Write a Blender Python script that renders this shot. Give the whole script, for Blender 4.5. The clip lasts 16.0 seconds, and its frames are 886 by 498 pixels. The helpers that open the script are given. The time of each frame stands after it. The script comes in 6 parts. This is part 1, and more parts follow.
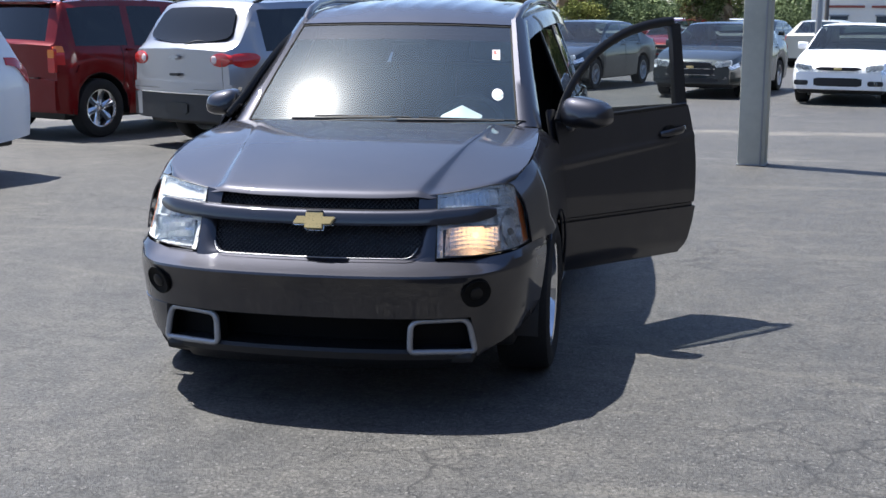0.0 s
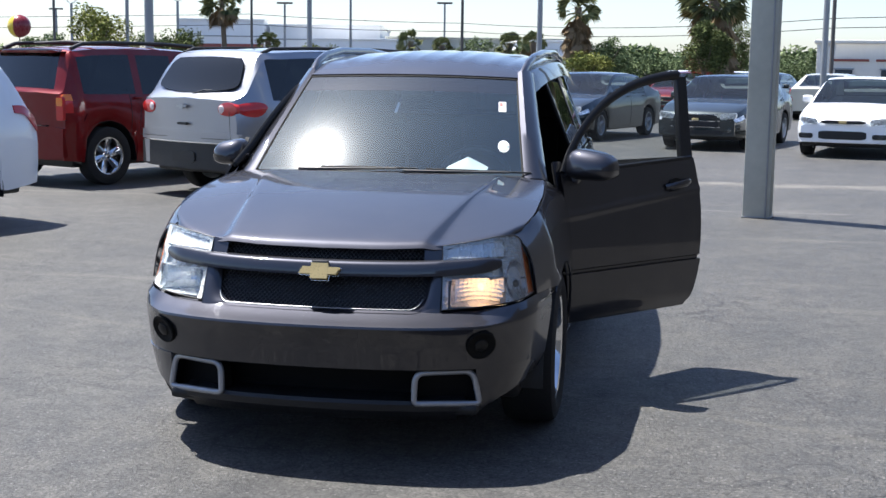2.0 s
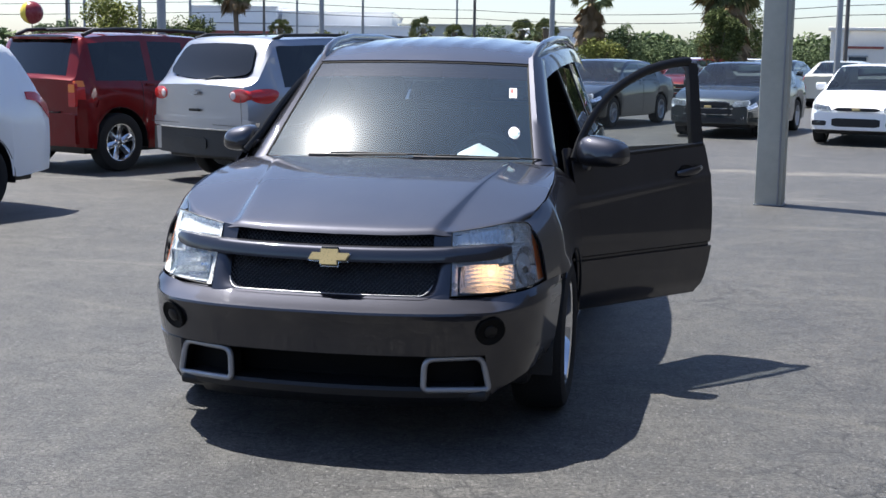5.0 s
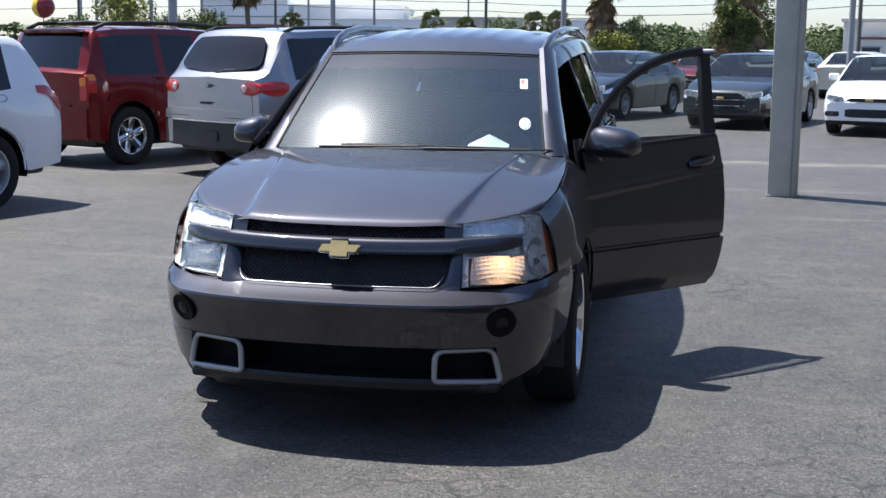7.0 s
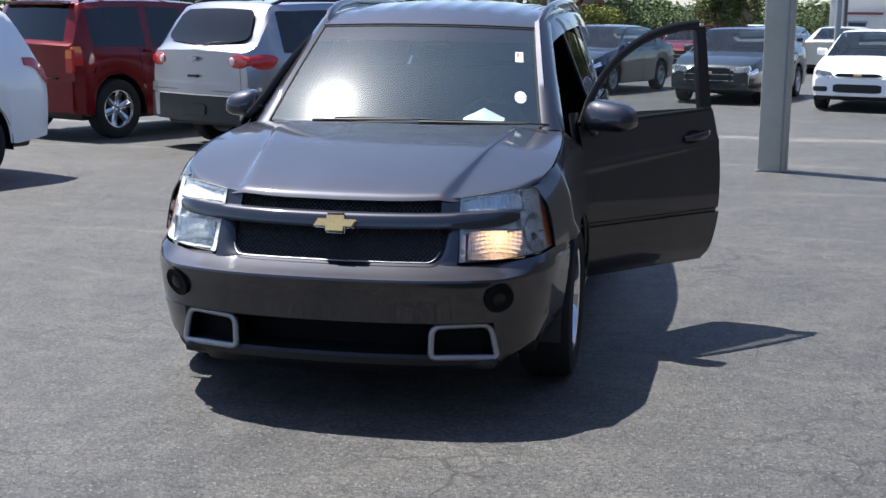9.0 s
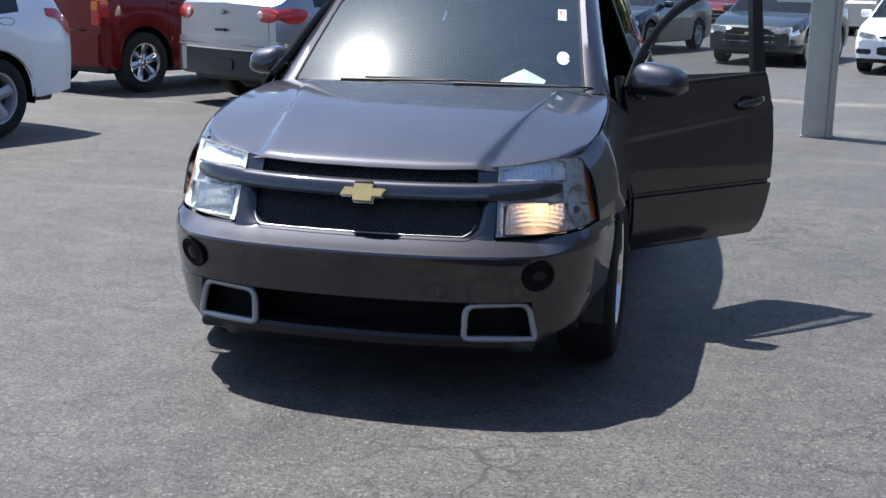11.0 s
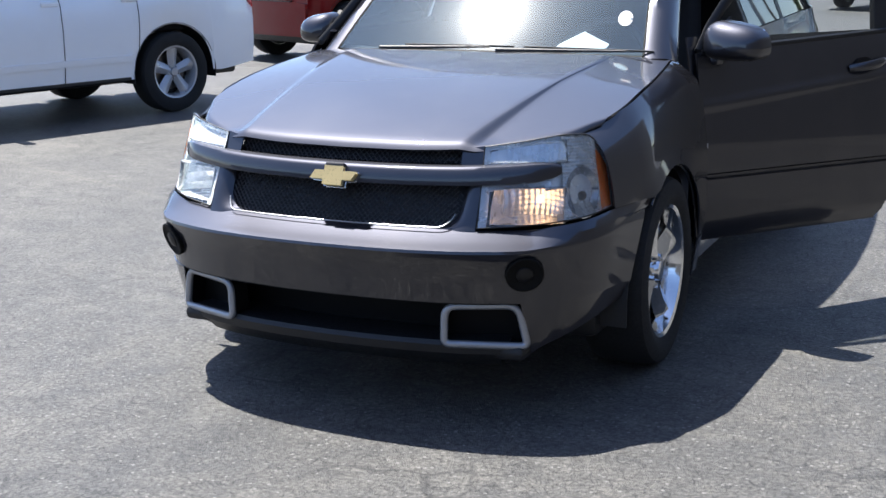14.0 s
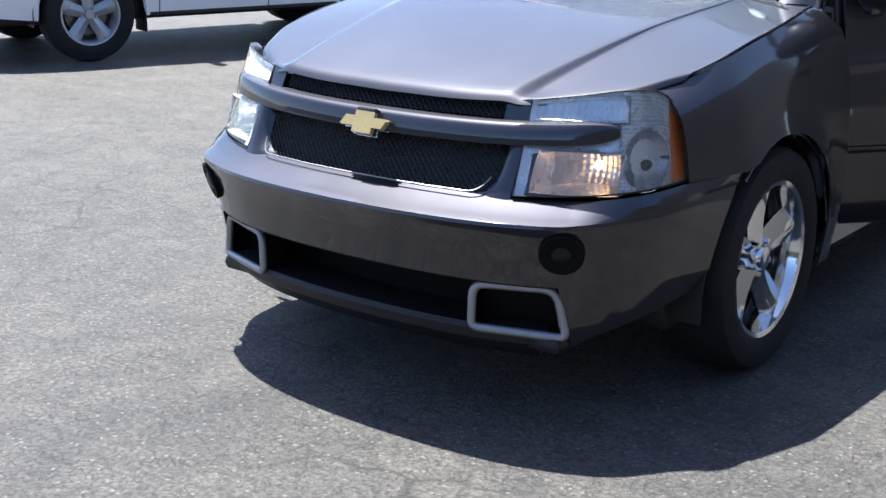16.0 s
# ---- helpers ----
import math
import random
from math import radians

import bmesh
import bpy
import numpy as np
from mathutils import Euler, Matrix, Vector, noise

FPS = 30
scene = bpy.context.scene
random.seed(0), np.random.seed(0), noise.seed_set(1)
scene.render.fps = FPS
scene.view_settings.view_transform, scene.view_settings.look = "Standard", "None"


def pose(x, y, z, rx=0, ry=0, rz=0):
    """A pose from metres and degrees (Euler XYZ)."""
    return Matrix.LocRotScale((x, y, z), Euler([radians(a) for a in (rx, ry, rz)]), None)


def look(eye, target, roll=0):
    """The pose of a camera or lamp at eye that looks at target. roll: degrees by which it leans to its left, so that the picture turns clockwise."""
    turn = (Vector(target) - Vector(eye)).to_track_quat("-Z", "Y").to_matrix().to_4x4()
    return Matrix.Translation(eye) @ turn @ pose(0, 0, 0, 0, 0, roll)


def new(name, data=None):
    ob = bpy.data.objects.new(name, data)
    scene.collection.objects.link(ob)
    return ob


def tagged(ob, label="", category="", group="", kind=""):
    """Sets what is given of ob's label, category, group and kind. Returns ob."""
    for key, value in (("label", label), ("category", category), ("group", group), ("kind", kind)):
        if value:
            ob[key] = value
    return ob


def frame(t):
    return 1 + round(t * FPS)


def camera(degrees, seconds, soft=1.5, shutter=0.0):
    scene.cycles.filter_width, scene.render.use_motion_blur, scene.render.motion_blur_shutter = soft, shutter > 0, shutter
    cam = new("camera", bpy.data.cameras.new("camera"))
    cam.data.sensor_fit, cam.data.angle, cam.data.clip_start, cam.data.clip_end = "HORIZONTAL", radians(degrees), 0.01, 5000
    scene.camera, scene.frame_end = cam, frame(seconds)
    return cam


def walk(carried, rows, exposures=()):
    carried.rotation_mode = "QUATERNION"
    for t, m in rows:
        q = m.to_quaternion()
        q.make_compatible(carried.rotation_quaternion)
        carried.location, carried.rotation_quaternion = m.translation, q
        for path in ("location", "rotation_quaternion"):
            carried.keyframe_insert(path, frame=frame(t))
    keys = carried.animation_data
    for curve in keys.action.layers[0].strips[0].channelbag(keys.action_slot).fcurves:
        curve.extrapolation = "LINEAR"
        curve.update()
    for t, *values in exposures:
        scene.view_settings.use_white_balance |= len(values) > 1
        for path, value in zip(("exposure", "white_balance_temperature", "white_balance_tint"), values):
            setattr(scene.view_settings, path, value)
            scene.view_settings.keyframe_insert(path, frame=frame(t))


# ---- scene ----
cam = camera(37.2, 16.0)
PATH = [
    (0, (1.415, 0.412, 1.601), (1.074, 2.351, 1.248), 0.4),
    (0.5, (1.415, 0.419, 1.602), (1.057, 2.361, 1.282), 0.5),
    (1, (1.414, 0.417, 1.609), (1.065, 2.366, 1.331), 0.9),
    (1.5, (1.419, 0.414, 1.607), (1.073, 2.362, 1.319), 0.7),
    (2, (1.413, 0.411, 1.609), (1.062, 2.36, 1.33), 0.8),
    (2.5, (1.41, 0.411, 1.605), (1.063, 2.361, 1.326), 0.8),
    (3, (1.41, 0.412, 1.603), (1.053, 2.362, 1.335), 0.6),
    (3.5, (1.41, 0.415, 1.608), (1.04, 2.363, 1.343), 0.0),
    (4, (1.416, 0.41, 1.601), (1.052, 2.356, 1.317), 0.4),
    (4.5, (1.415, 0.422, 1.599), (1.047, 2.368, 1.318), 0.5),
    (4.7, (1.421, 0.415, 1.604), (1.056, 2.36, 1.312), 0.8),
    (7, (1.424, 0.441, 1.594), (1.038, 2.379, 1.285), 0.6),
    (7.5, (1.425, 0.435, 1.596), (1.048, 2.375, 1.287), 0.6),
    (8, (1.414, 0.443, 1.595), (1.037, 2.381, 1.278), 0.8),
    (8.5, (1.405, 0.446, 1.595), (1.046, 2.386, 1.269), 1.0),
    (9, (1.369, 0.478, 1.587), (1.007, 2.414, 1.24), 0.8),
    (9.5, (1.283, 0.559, 1.593), (0.927, 2.496, 1.245), 1.2),
    (10, (1.169, 0.637, 1.591), (0.853, 2.57, 1.189), 0.6),
    (10.2, (1.146, 0.664, 1.581), (0.822, 2.593, 1.166), 0.6),
    (12.3, (1.634, 1.275, 1.572), (1.106, 3.162, 1.171), 2.2),
    (12.5, (1.664, 1.337, 1.567), (1.135, 3.219, 1.143), 1.3),
    (13, (1.76, 1.474, 1.55), (1.14, 3.329, 1.129), -0.1),
    (13.5, (1.948, 1.631, 1.556), (1.194, 3.43, 1.112), 1.9),
    (14, (2.101, 1.759, 1.54), (1.282, 3.524, 1.075), -0.7),
    (14.5, (2.17, 2.007, 1.517), (1.303, 3.735, 1.006), 0.8),
    (15, (2.243, 2.231, 1.518), (1.325, 3.921, 0.969), -1.6),
    (15.5, (2.368, 2.473, 1.489), (1.282, 4.07, 0.968), 1.3),
    (16, (2.425, 2.652, 1.486), (1.257, 4.175, 0.925), 0.5),
]
walk(cam, [(t, look(eye, target, roll)) for t, eye, target, roll in PATH], [(0, 1.04, 6280, 9), (1, 1.16, 6280, 9), (2, 1.1, 6280, 9), (3, 1.07, 6280, 9), (4, 1.01, 6280, 9), (7, 0.96, 6280, 9), (9, 1.01, 6280, 9), (10.2, 1.05, 6280, 9), (12.3, 1.2, 6280, 9), (13.4, 1.36, 6280, 9), (14, 1.46, 6280, 9), (14.5, 1.34, 6280, 9), (16, 1.5, 6280, 9)])

# ---- light ----
SUN = Vector((-0.42, 0.20, 1.0)).normalized()
world = bpy.data.worlds.new("sky")
scene.world = world
world.use_nodes = True
wn = world.node_tree
sky = wn.nodes.new("ShaderNodeTexSky")
sky.sky_type = "NISHITA"
sky.sun_disc = False
sky.sun_elevation = math.asin(SUN.z)
sky.sun_rotation = math.atan2(SUN.x, SUN.y)
sky.air_density, sky.dust_density, sky.ozone_density = 0.85, 0.7, 1.8
haze = wn.nodes.new("ShaderNodeMix")
haze.data_type, haze.blend_type = "RGBA", "MULTIPLY"
haze.inputs[0].default_value = 1.0
haze.inputs[7].default_value = (1.0, 0.985, 1.05, 1)
wn.links.new(sky.outputs[0], haze.inputs[6])
wn.links.new(haze.outputs[2], wn.nodes["Background"].inputs[0])
wn.nodes["Background"].inputs[1].default_value = 0.092
sun = new("sun", bpy.data.lights.new("sun", "SUN"))
sun.data.energy, sun.data.angle, sun.data.color = 5.0, radians(0.53), (1.0, 0.95, 0.88)
sun.matrix_world = look((0, 0, 40), Vector((0, 0, 40)) - SUN)


# ---- materials ----
def material(name, color, rough=0.5, metal=0.0, coat=0.0, **more):
    m = bpy.data.materials.new(name)
    m.use_nodes = True
    b = m.node_tree.nodes["Principled BSDF"]
    b.inputs["Base Color"].default_value = (*color, 1)
    b.inputs["Roughness"].default_value = rough
    b.inputs["Metallic"].default_value = metal
    b.inputs["Coat Weight"].default_value = coat
    b.inputs["Coat Roughness"].default_value = 0.03
    for key, value in more.items():
        b.inputs[key.replace("_", " ")].default_value = value
    return m


def node(m, kind, **inputs):
    n = m.node_tree.nodes.new(kind)
    for key, value in inputs.items():
        n.inputs[key.replace("_", " ")].default_value = value
    return n


def coords(m, scale=(1, 1, 1)):
    tc = node(m, "ShaderNodeTexCoord")
    mp = node(m, "ShaderNodeMapping")
    mp.inputs["Scale"].default_value = scale
    m.node_tree.links.new(tc.outputs["Object"], mp.inputs[0])
    return mp.outputs[0]


def ramp(m, source, stops):
    r = node(m, "ShaderNodeValToRGB")
    els = r.color_ramp.elements
    while len(els) < len(stops):
        els.new(0.5)
    for e, (p, c) in zip(els, stops):
        e.position, e.color = p, (*c, 1) if len(c) == 3 else c
    m.node_tree.links.new(source, r.inputs[0])
    return r.outputs[0]


def grain(m, scale, detail=4.0, where=None, rough=0.6):
    n = node(m, "ShaderNodeTexNoise", Scale=scale, Detail=detail, Roughness=rough)
    m.node_tree.links.new(where if where is not None else coords(m), n.inputs["Vector"])
    return n.outputs[0]


def mix(m, fac, a, b, mode="MIX"):
    n = m.node_tree.nodes.new("ShaderNodeMix")
    n.data_type, n.blend_type = "RGBA", mode
    for value, index in ((fac, 0), (a, 6), (b, 7)):
        if hasattr(value, "is_output"):
            m.node_tree.links.new(value, n.inputs[index])
        else:
            n.inputs[index].default_value = value if index == 0 else (*value, 1)
    return n.outputs[2]


def bump(m, height, strength=0.3, distance=0.01):
    n = node(m, "ShaderNodeBump", Strength=strength, Distance=distance)
    m.node_tree.links.new(height, n.inputs["Height"])
    m.node_tree.links.new(n.outputs[0], m.node_tree.nodes["Principled BSDF"].inputs["Normal"])


def feed(m, socket, name):
    m.node_tree.links.new(socket, m.node_tree.nodes["Principled BSDF"].inputs[name])


def worn(name, color, rough=0.6, scale=8.0, spread=0.25, metal=0.0, coat=0.0, relief=0.0):
    """A plain surface with two scales of variation in colour and roughness."""
    m = material(name, color, rough, metal, coat)
    big, small = grain(m, scale * 0.2), grain(m, scale * 4)
    lo = [c * (1 - spread) for c in color]
    hi = [min(1, c * (1 + spread)) for c in color]
    c1 = ramp(m, big, [(0.3, lo), (0.7, hi)])
    feed(m, mix(m, 0.3, c1, ramp(m, small, [(0.3, lo), (0.7, hi)])), "Base Color")
    feed(m, ramp(m, small, [(0.3, [max(0, rough - 0.08)] * 3), (0.7, [min(1, rough + 0.08)] * 3)]), "Roughness")
    if relief:
        bump(m, small, 0.4, relief)
    return m


def car_paint(name, color, rough=0.28, flake=0.35, coat=1.0, ior=1.6, under=0.5, gloss=(0.02, 0.07)):
    """Metallic paint under clear coat, with a film of dust."""
    m = material(name, color, rough, flake, coat, Coat_IOR=ior, Specular_IOR_Level=under)
    dust = grain(m, 2.2, 6)
    feed(m, mix(m, ramp(m, dust, [(0.45, (0, 0, 0)), (0.8, (0.05, 0.05, 0.05))]), color, (0.30, 0.28, 0.26)), "Base Color")
    feed(m, ramp(m, dust, [(0.3, [gloss[0]] * 3), (0.8, [gloss[1]] * 3)]), "Coat Roughness")
    return m


def glazing(name, tint, dust=0.0, haze=0.0, ior=1.5, sheen=(1, 1, 1)):
    """Thin glass: tinted see-through, mirror gloss by Fresnel, and a film of dust, blued to imitate reflected sky."""
    m = bpy.data.materials.new(name)
    m.use_nodes = True
    t = m.node_tree
    t.nodes.remove(t.nodes["Principled BSDF"])
    out = t.nodes["Material Output"]
    see = t.nodes.new("ShaderNodeBsdfTransparent")
    see.inputs[0].default_value = (*tint, 1)
    gloss = t.nodes.new("ShaderNodeBsdfGlossy")
    gloss.inputs["Roughness"].default_value = 0.015
    gloss.inputs["Color"].default_value = (*sheen, 1)
    fres = t.nodes.new("ShaderNodeFresnel")
    fres.inputs[0].default_value = ior
    a = t.nodes.new("ShaderNodeMixShader")
    t.links.new(fres.outputs[0], a.inputs[0])
    t.links.new(see.outputs[0], a.inputs[1])
    t.links.new(gloss.outputs[0], a.inputs[2])
    last = a
    if haze:
        # two wider gloss lobes that imitate lens bloom round the sun's mirror image
        for rough, share in ((0.15, haze), (0.28, haze * 0.7)):
            wide = t.nodes.new("ShaderNodeBsdfGlossy")
            wide.inputs["Roughness"].default_value = rough
            b = t.nodes.new("ShaderNodeMixShader")
            b.inputs[0].default_value = share
            t.links.new(last.outputs[0], b.inputs[1])
            t.links.new(wide.outputs[0], b.inputs[2])
            last = b
    if dust:
        film = t.nodes.new("ShaderNodeBsdfDiffuse")
        # bluer than dust: a sky reflection put into the film's colour
        film.inputs[0].default_value = (0.42, 0.56, 0.64, 1)
        c = t.nodes.new("ShaderNodeMixShader")
        n = grain(m, 3.0, 6)
        t.links.new(ramp(m, n, [(0.3, [dust * 0.6] * 3), (0.8, [dust * 1.5] * 3)]), c.inputs[0])
        t.links.new(last.outputs[0], c.inputs[1])
        t.links.new(film.outputs[0], c.inputs[2])
        last = c
    t.links.new(last.outputs[0], out.inputs[0])
    return m


def maths(m, how, a, b=0.0):
    n = m.node_tree.nodes.new("ShaderNodeMath")
    n.operation = how
    for i, v in enumerate((a, b)):
        if hasattr(v, "is_output"):
            m.node_tree.links.new(v, n.inputs[i])
        else:
            n.inputs[i].default_value = v
    return n.outputs[0]


def asphalt():
    m = material("asphalt", (0.1, 0.1, 0.1), 0.62)
    where = coords(m)
    large, mid = grain(m, 0.28, 5, where), grain(m, 1.7, 6, where)
    fine, chips = grain(m, 70, 4, where, 0.75), grain(m, 150, 2, where)
    base = ramp(m, large, [(0.32, (0.082, 0.085, 0.091)), (0.68, (0.166, 0.163, 0.158))])
    base = mix(m, 0.55, base, ramp(m, mid, [(0.3, (0.085, 0.088, 0.095)), (0.72, (0.185, 0.178, 0.165))]))
    base = mix(m, 0.85, base, ramp(m, fine, [(0.34, (0.20, 0.20, 0.21)), (0.66, (1.95, 1.92, 1.86))]), "MULTIPLY")
    blotch = grain(m, 7, 8, where, 0.7)
    base = mix(m, 0.9, base, ramp(m, blotch, [(0.32, (0.66, 0.67, 0.69)), (0.68, (1.34, 1.30, 1.24))]), "MULTIPLY")
    speck = ramp(m, chips, [(0.68, (0, 0, 0)), (0.74, (0.9, 0.9, 0.9))])
    base = mix(m, speck, base, (0.34, 0.33, 0.31))
    # crazing cracks, only where the surface is tired
    vor = node(m, "ShaderNodeTexVoronoi", Scale=3.6)
    vor.feature = "DISTANCE_TO_EDGE"
    warp = mix(m, 0.28, where, node_out(m, "ShaderNodeTexNoise", where, 2.4))
    m.node_tree.links.new(warp, vor.inputs["Vector"])
    crack = ramp(m, vor.outputs["Distance"], [(0.0, (1, 1, 1)), (0.030, (0, 0, 0))])
    tired = ramp(m, grain(m, 0.6, 3, where), [(0.44, (0, 0, 0)), (0.58, (0.85, 0.85, 0.85))])
    crack = mix(m, 1.0, crack, tired, "MULTIPLY")
    base = mix(m, crack, base, (0.025, 0.025, 0.027))
    small = node(m, "ShaderNodeTexVoronoi", Scale=15.0)
    small.feature = "DISTANCE_TO_EDGE"
    m.node_tree.links.new(mix(m, 0.12, where, node_out(m, "ShaderNodeTexNoise", where, 9.0)), small.inputs["Vector"])
    hair = ramp(m, small.outputs["Distance"], [(0.0, (1, 1, 1)), (0.05, (0, 0, 0))])
    hair = mix(m, 1.0, hair, ramp(m, grain(m, 3.1, 4, where), [(0.45, (0, 0, 0)), (0.62, (0.75, 0.75, 0.75))]), "MULTIPLY")
    base = mix(m, hair, base, (0.05, 0.05, 0.052))
    patch = ramp(m, grain(m, 0.9, 7, where, 0.7), [(0.56, (0, 0, 0)), (0.66, (0.55, 0.55, 0.55))])
    base = mix(m, patch, base, (0.23, 0.22, 0.20))
    # sandy worn streaks that run across the lot
    wide = coords(m, (0.09, 1.1, 1))
    streak = ramp(m, grain(m, 1.5, 5, wide), [(0.60, (0, 0, 0)), (0.74, (0.5, 0.5, 0.5))])
    base = mix(m, streak, base, (0.30, 0.28, 0.24))
    # close crackle between the stones, and dark scabs where the surface has broken out
    net = node(m, "ShaderNodeTexVoronoi", Scale=24.0)
    net.feature = "DISTANCE_TO_EDGE"
    m.node_tree.links.new(mix(m, 0.025, where, node_out(m, "ShaderNodeTexNoise", where, 16.0)), net.inputs["Vector"])
    thin = ramp(m, net.outputs["Distance"], [(0.0, (1, 1, 1)), (0.055, (0, 0, 0))])
    thin = mix(m, 1.0, thin, ramp(m, grain(m, 9.0, 5, where, 0.7), [(0.44, (0, 0, 0)), (0.56, (1, 1, 1))]), "MULTIPLY")
    base = mix(m, thin, base, (0.022, 0.022, 0.024))
    scab = ramp(m, grain(m, 3.4, 7, coords(m, (0.6, 1.5, 1)), 0.72), [(0.655, (0, 0, 0)), (0.70, (0.7, 0.7, 0.7))])
    base = mix(m, scab, base, (0.055, 0.056, 0.060))
    # paving joints and a sandy gutter, in metres over the lot
    sep = m.node_tree.nodes.new("ShaderNodeSeparateXYZ")
    m.node_tree.links.new(where, sep.inputs[0])
    ragged = grain(m, 1.3, 5, where)

    def band(ax, ay, off, half, strength, color, base):
        """A ragged line ax * x + ay * y = off."""
        v = maths(m, "ADD", maths(m, "MULTIPLY", sep.outputs[0], ax), maths(m, "MULTIPLY", sep.outputs[1], ay))
        v = maths(m, "ADD", v, maths(m, "MULTIPLY", ragged, half * 2.5))
        d = maths(m, "ABSOLUTE", maths(m, "SUBTRACT", v, off + half * 1.25), 0)
        k = ramp(m, maths(m, "DIVIDE", d, half * 2), [(0.2, [strength] * 3), (0.6, (0, 0, 0))])
        k = mix(m, 1.0, k, ramp(m, mid, [(0.35, (0.3, 0.3, 0.3)), (0.6, (1, 1, 1))]), "MULTIPLY")
        return mix(m, k, base, color)
    base = band(-0.03, 1.0, 19.0, 0.35, 0.8, (0.36, 0.33, 0.28), base)
    base = band(-0.03, 1.0, 15.5, 0.06, 0.7, (0.30, 0.29, 0.27), base)
    base = band(0.36, 0.93, 6.62, 0.035, 0.28, (0.26, 0.24, 0.20), base)
    # dark pits, pale chips and a few white stones
    pits = ramp(m, grain(m, 34, 5, where, 0.85), [(0.40, (0.30, 0.30, 0.31)), (0.50, (1, 1, 1))])
    base = mix(m, 0.8, base, pits, "MULTIPLY")
    for scale, radius, share, color in ((55.0, 0.30, 0.88, (0.36, 0.35, 0.335)), (9.0, 0.045, 0.90, (0.48, 0.47, 0.45))):
        cell = node(m, "ShaderNodeTexVoronoi", Scale=scale)
        m.node_tree.links.new(where, cell.inputs["Vector"])
        pick = m.node_tree.nodes.new("ShaderNodeSeparateColor")
        m.node_tree.links.new(cell.outputs["Color"], pick.inputs[0])
        stone = maths(m, "MULTIPLY", maths(m, "LESS_THAN", cell.outputs["Distance"], radius), maths(m, "GREATER_THAN", pick.outputs[0], share))
        base = mix(m, maths(m, "MULTIPLY", stone, 0.75), base, color)
    base = mix(m, 1.0, base, (0.580, 0.582, 0.580), "MULTIPLY")
    feed(m, base, "Base Color")
    bump(m, fine, 0.9, 0.010)
    return m


def node_out(m, kind, where, scale):
    n = node(m, kind, Scale=scale)
    m.node_tree.links.new(where, n.inputs["Vector"])
    return n.outputs["Color"]


PAINT = car_paint("dark_grey_paint", (0.040, 0.041, 0.052), 0.50, 1.0, ior=1.60, gloss=(0.04, 0.08))
PAINT_RED = car_paint("dark_red_paint", (0.15, 0.004, 0.005), 0.42, 0.2, under=0.1, ior=1.42)
PAINT_SILVER = car_paint("silver_paint", (0.33, 0.34, 0.37), 0.38, 0.9)
PAINT_WHITE = car_paint("white_paint", (0.90, 0.91, 0.92), 0.35, 0.0)
PAINT_GREY = car_paint("dark_slate_paint", (0.018, 0.027, 0.030), 0.42, 0.7, ior=1.6)
PAINT_DARK = car_paint("blue_black_paint", (0.006, 0.014, 0.021), 0.42, 0.6, ior=1.6)
PAINT_BEIGE = car_paint("beige_paint", (0.62, 0.58, 0.48), 0.35, 0.2)
BLACK = worn("black_plastic", (0.009, 0.009, 0.010), 0.5, 20)
TRIM = worn("dark_trim", (0.030, 0.030, 0.033), 0.55, 20)
LIP = worn("black_lip_plastic", (0.012, 0.012, 0.013), 0.5, 20)
# blacker than the plastic: the openings' deep shade is put into this colour
PIT = material("shaded_black_pocket", (0.003, 0.003, 0.003), 0.7, Specular_IOR_Level=0.2)
CLAD = worn("grey_cladding", (0.014, 0.014, 0.016), 0.5, 14)
RUBBER = worn("tyre_rubber", (0.011, 0.011, 0.011), 0.85, 25, relief=0.002)
CHROME = worn("chrome", (0.78, 0.79, 0.80), 0.10, 20, 0.06, 1.0)
ALLOY = worn("silver_alloy", (0.46, 0.47, 0.49), 0.34, 5, 0.06, 0.5)
SATIN = worn("satin_silver", (0.36, 0.37, 0.39), 0.38, 30, 0.12, 0.6)
GOLD = worn("gold_badge", (0.62, 0.47, 0.20), 0.32, 40, 0.15, 0.35, 0.6)
BRAKE = worn("brake_metal", (0.20, 0.19, 0.18), 0.4, 20, 0.3, 0.9)
# the windscreen's blue sheen tint adds mirrored sky colour to its gloss
GLASS_FRONT = glazing("windscreen_glass", (0.55, 0.72, 0.80), 0.030, 0.006, 2.0, (0.70, 0.91, 1.0))
GLASS_BAND = glazing("windscreen_shade_band", (0.10, 0.12, 0.15), 0.02, 0.008, 2.2, (0.9, 0.97, 1.0))
GLASS_CLEAR = glazing("side_glass", (0.72, 0.76, 0.75), 0.015)
GLASS_DARK = glazing("privacy_glass", (0.04, 0.045, 0.05), 0.004, 0.0, 1.6)
LENS = glazing("lamp_lens", (0.97, 0.98, 0.99), 0.03, 0.0, 1.8)
BOWL = worn("lamp_reflector", (0.92, 0.93, 0.94), 0.22, 60, 0.05, 0.85)
HOUSING = worn("lamp_housing", (0.96, 0.98, 0.99), 0.26, 4, 0.02, 0.5)
MIRROR = worn("silvered_bowl", (0.58, 0.60, 0.63), 0.24, 60, 0.08, 0.7)
FOG_GLASS = material("dark_fog_glass", (0.008, 0.008, 0.009), 0.35, Specular_IOR_Level=0.3)
WIRE = worn("grille_wire", (0.10, 0.10, 0.105), 0.3, 30, 0.1, 0.0, 0.5)
AMBER = material("amber_lens", (0.80, 0.22, 0.03), 0.25, 0, 0.6)
RED_LENS = material("red_lens", (0.52, 0.02, 0.02), 0.18, 0, 0.8)
CLEAR_LENS = material("pale_lens", (0.75, 0.60, 0.58), 0.2, 0, 0.8)
CABIN = worn("dark_cabin_cloth", (0.030, 0.030, 0.033), 0.9, 12)
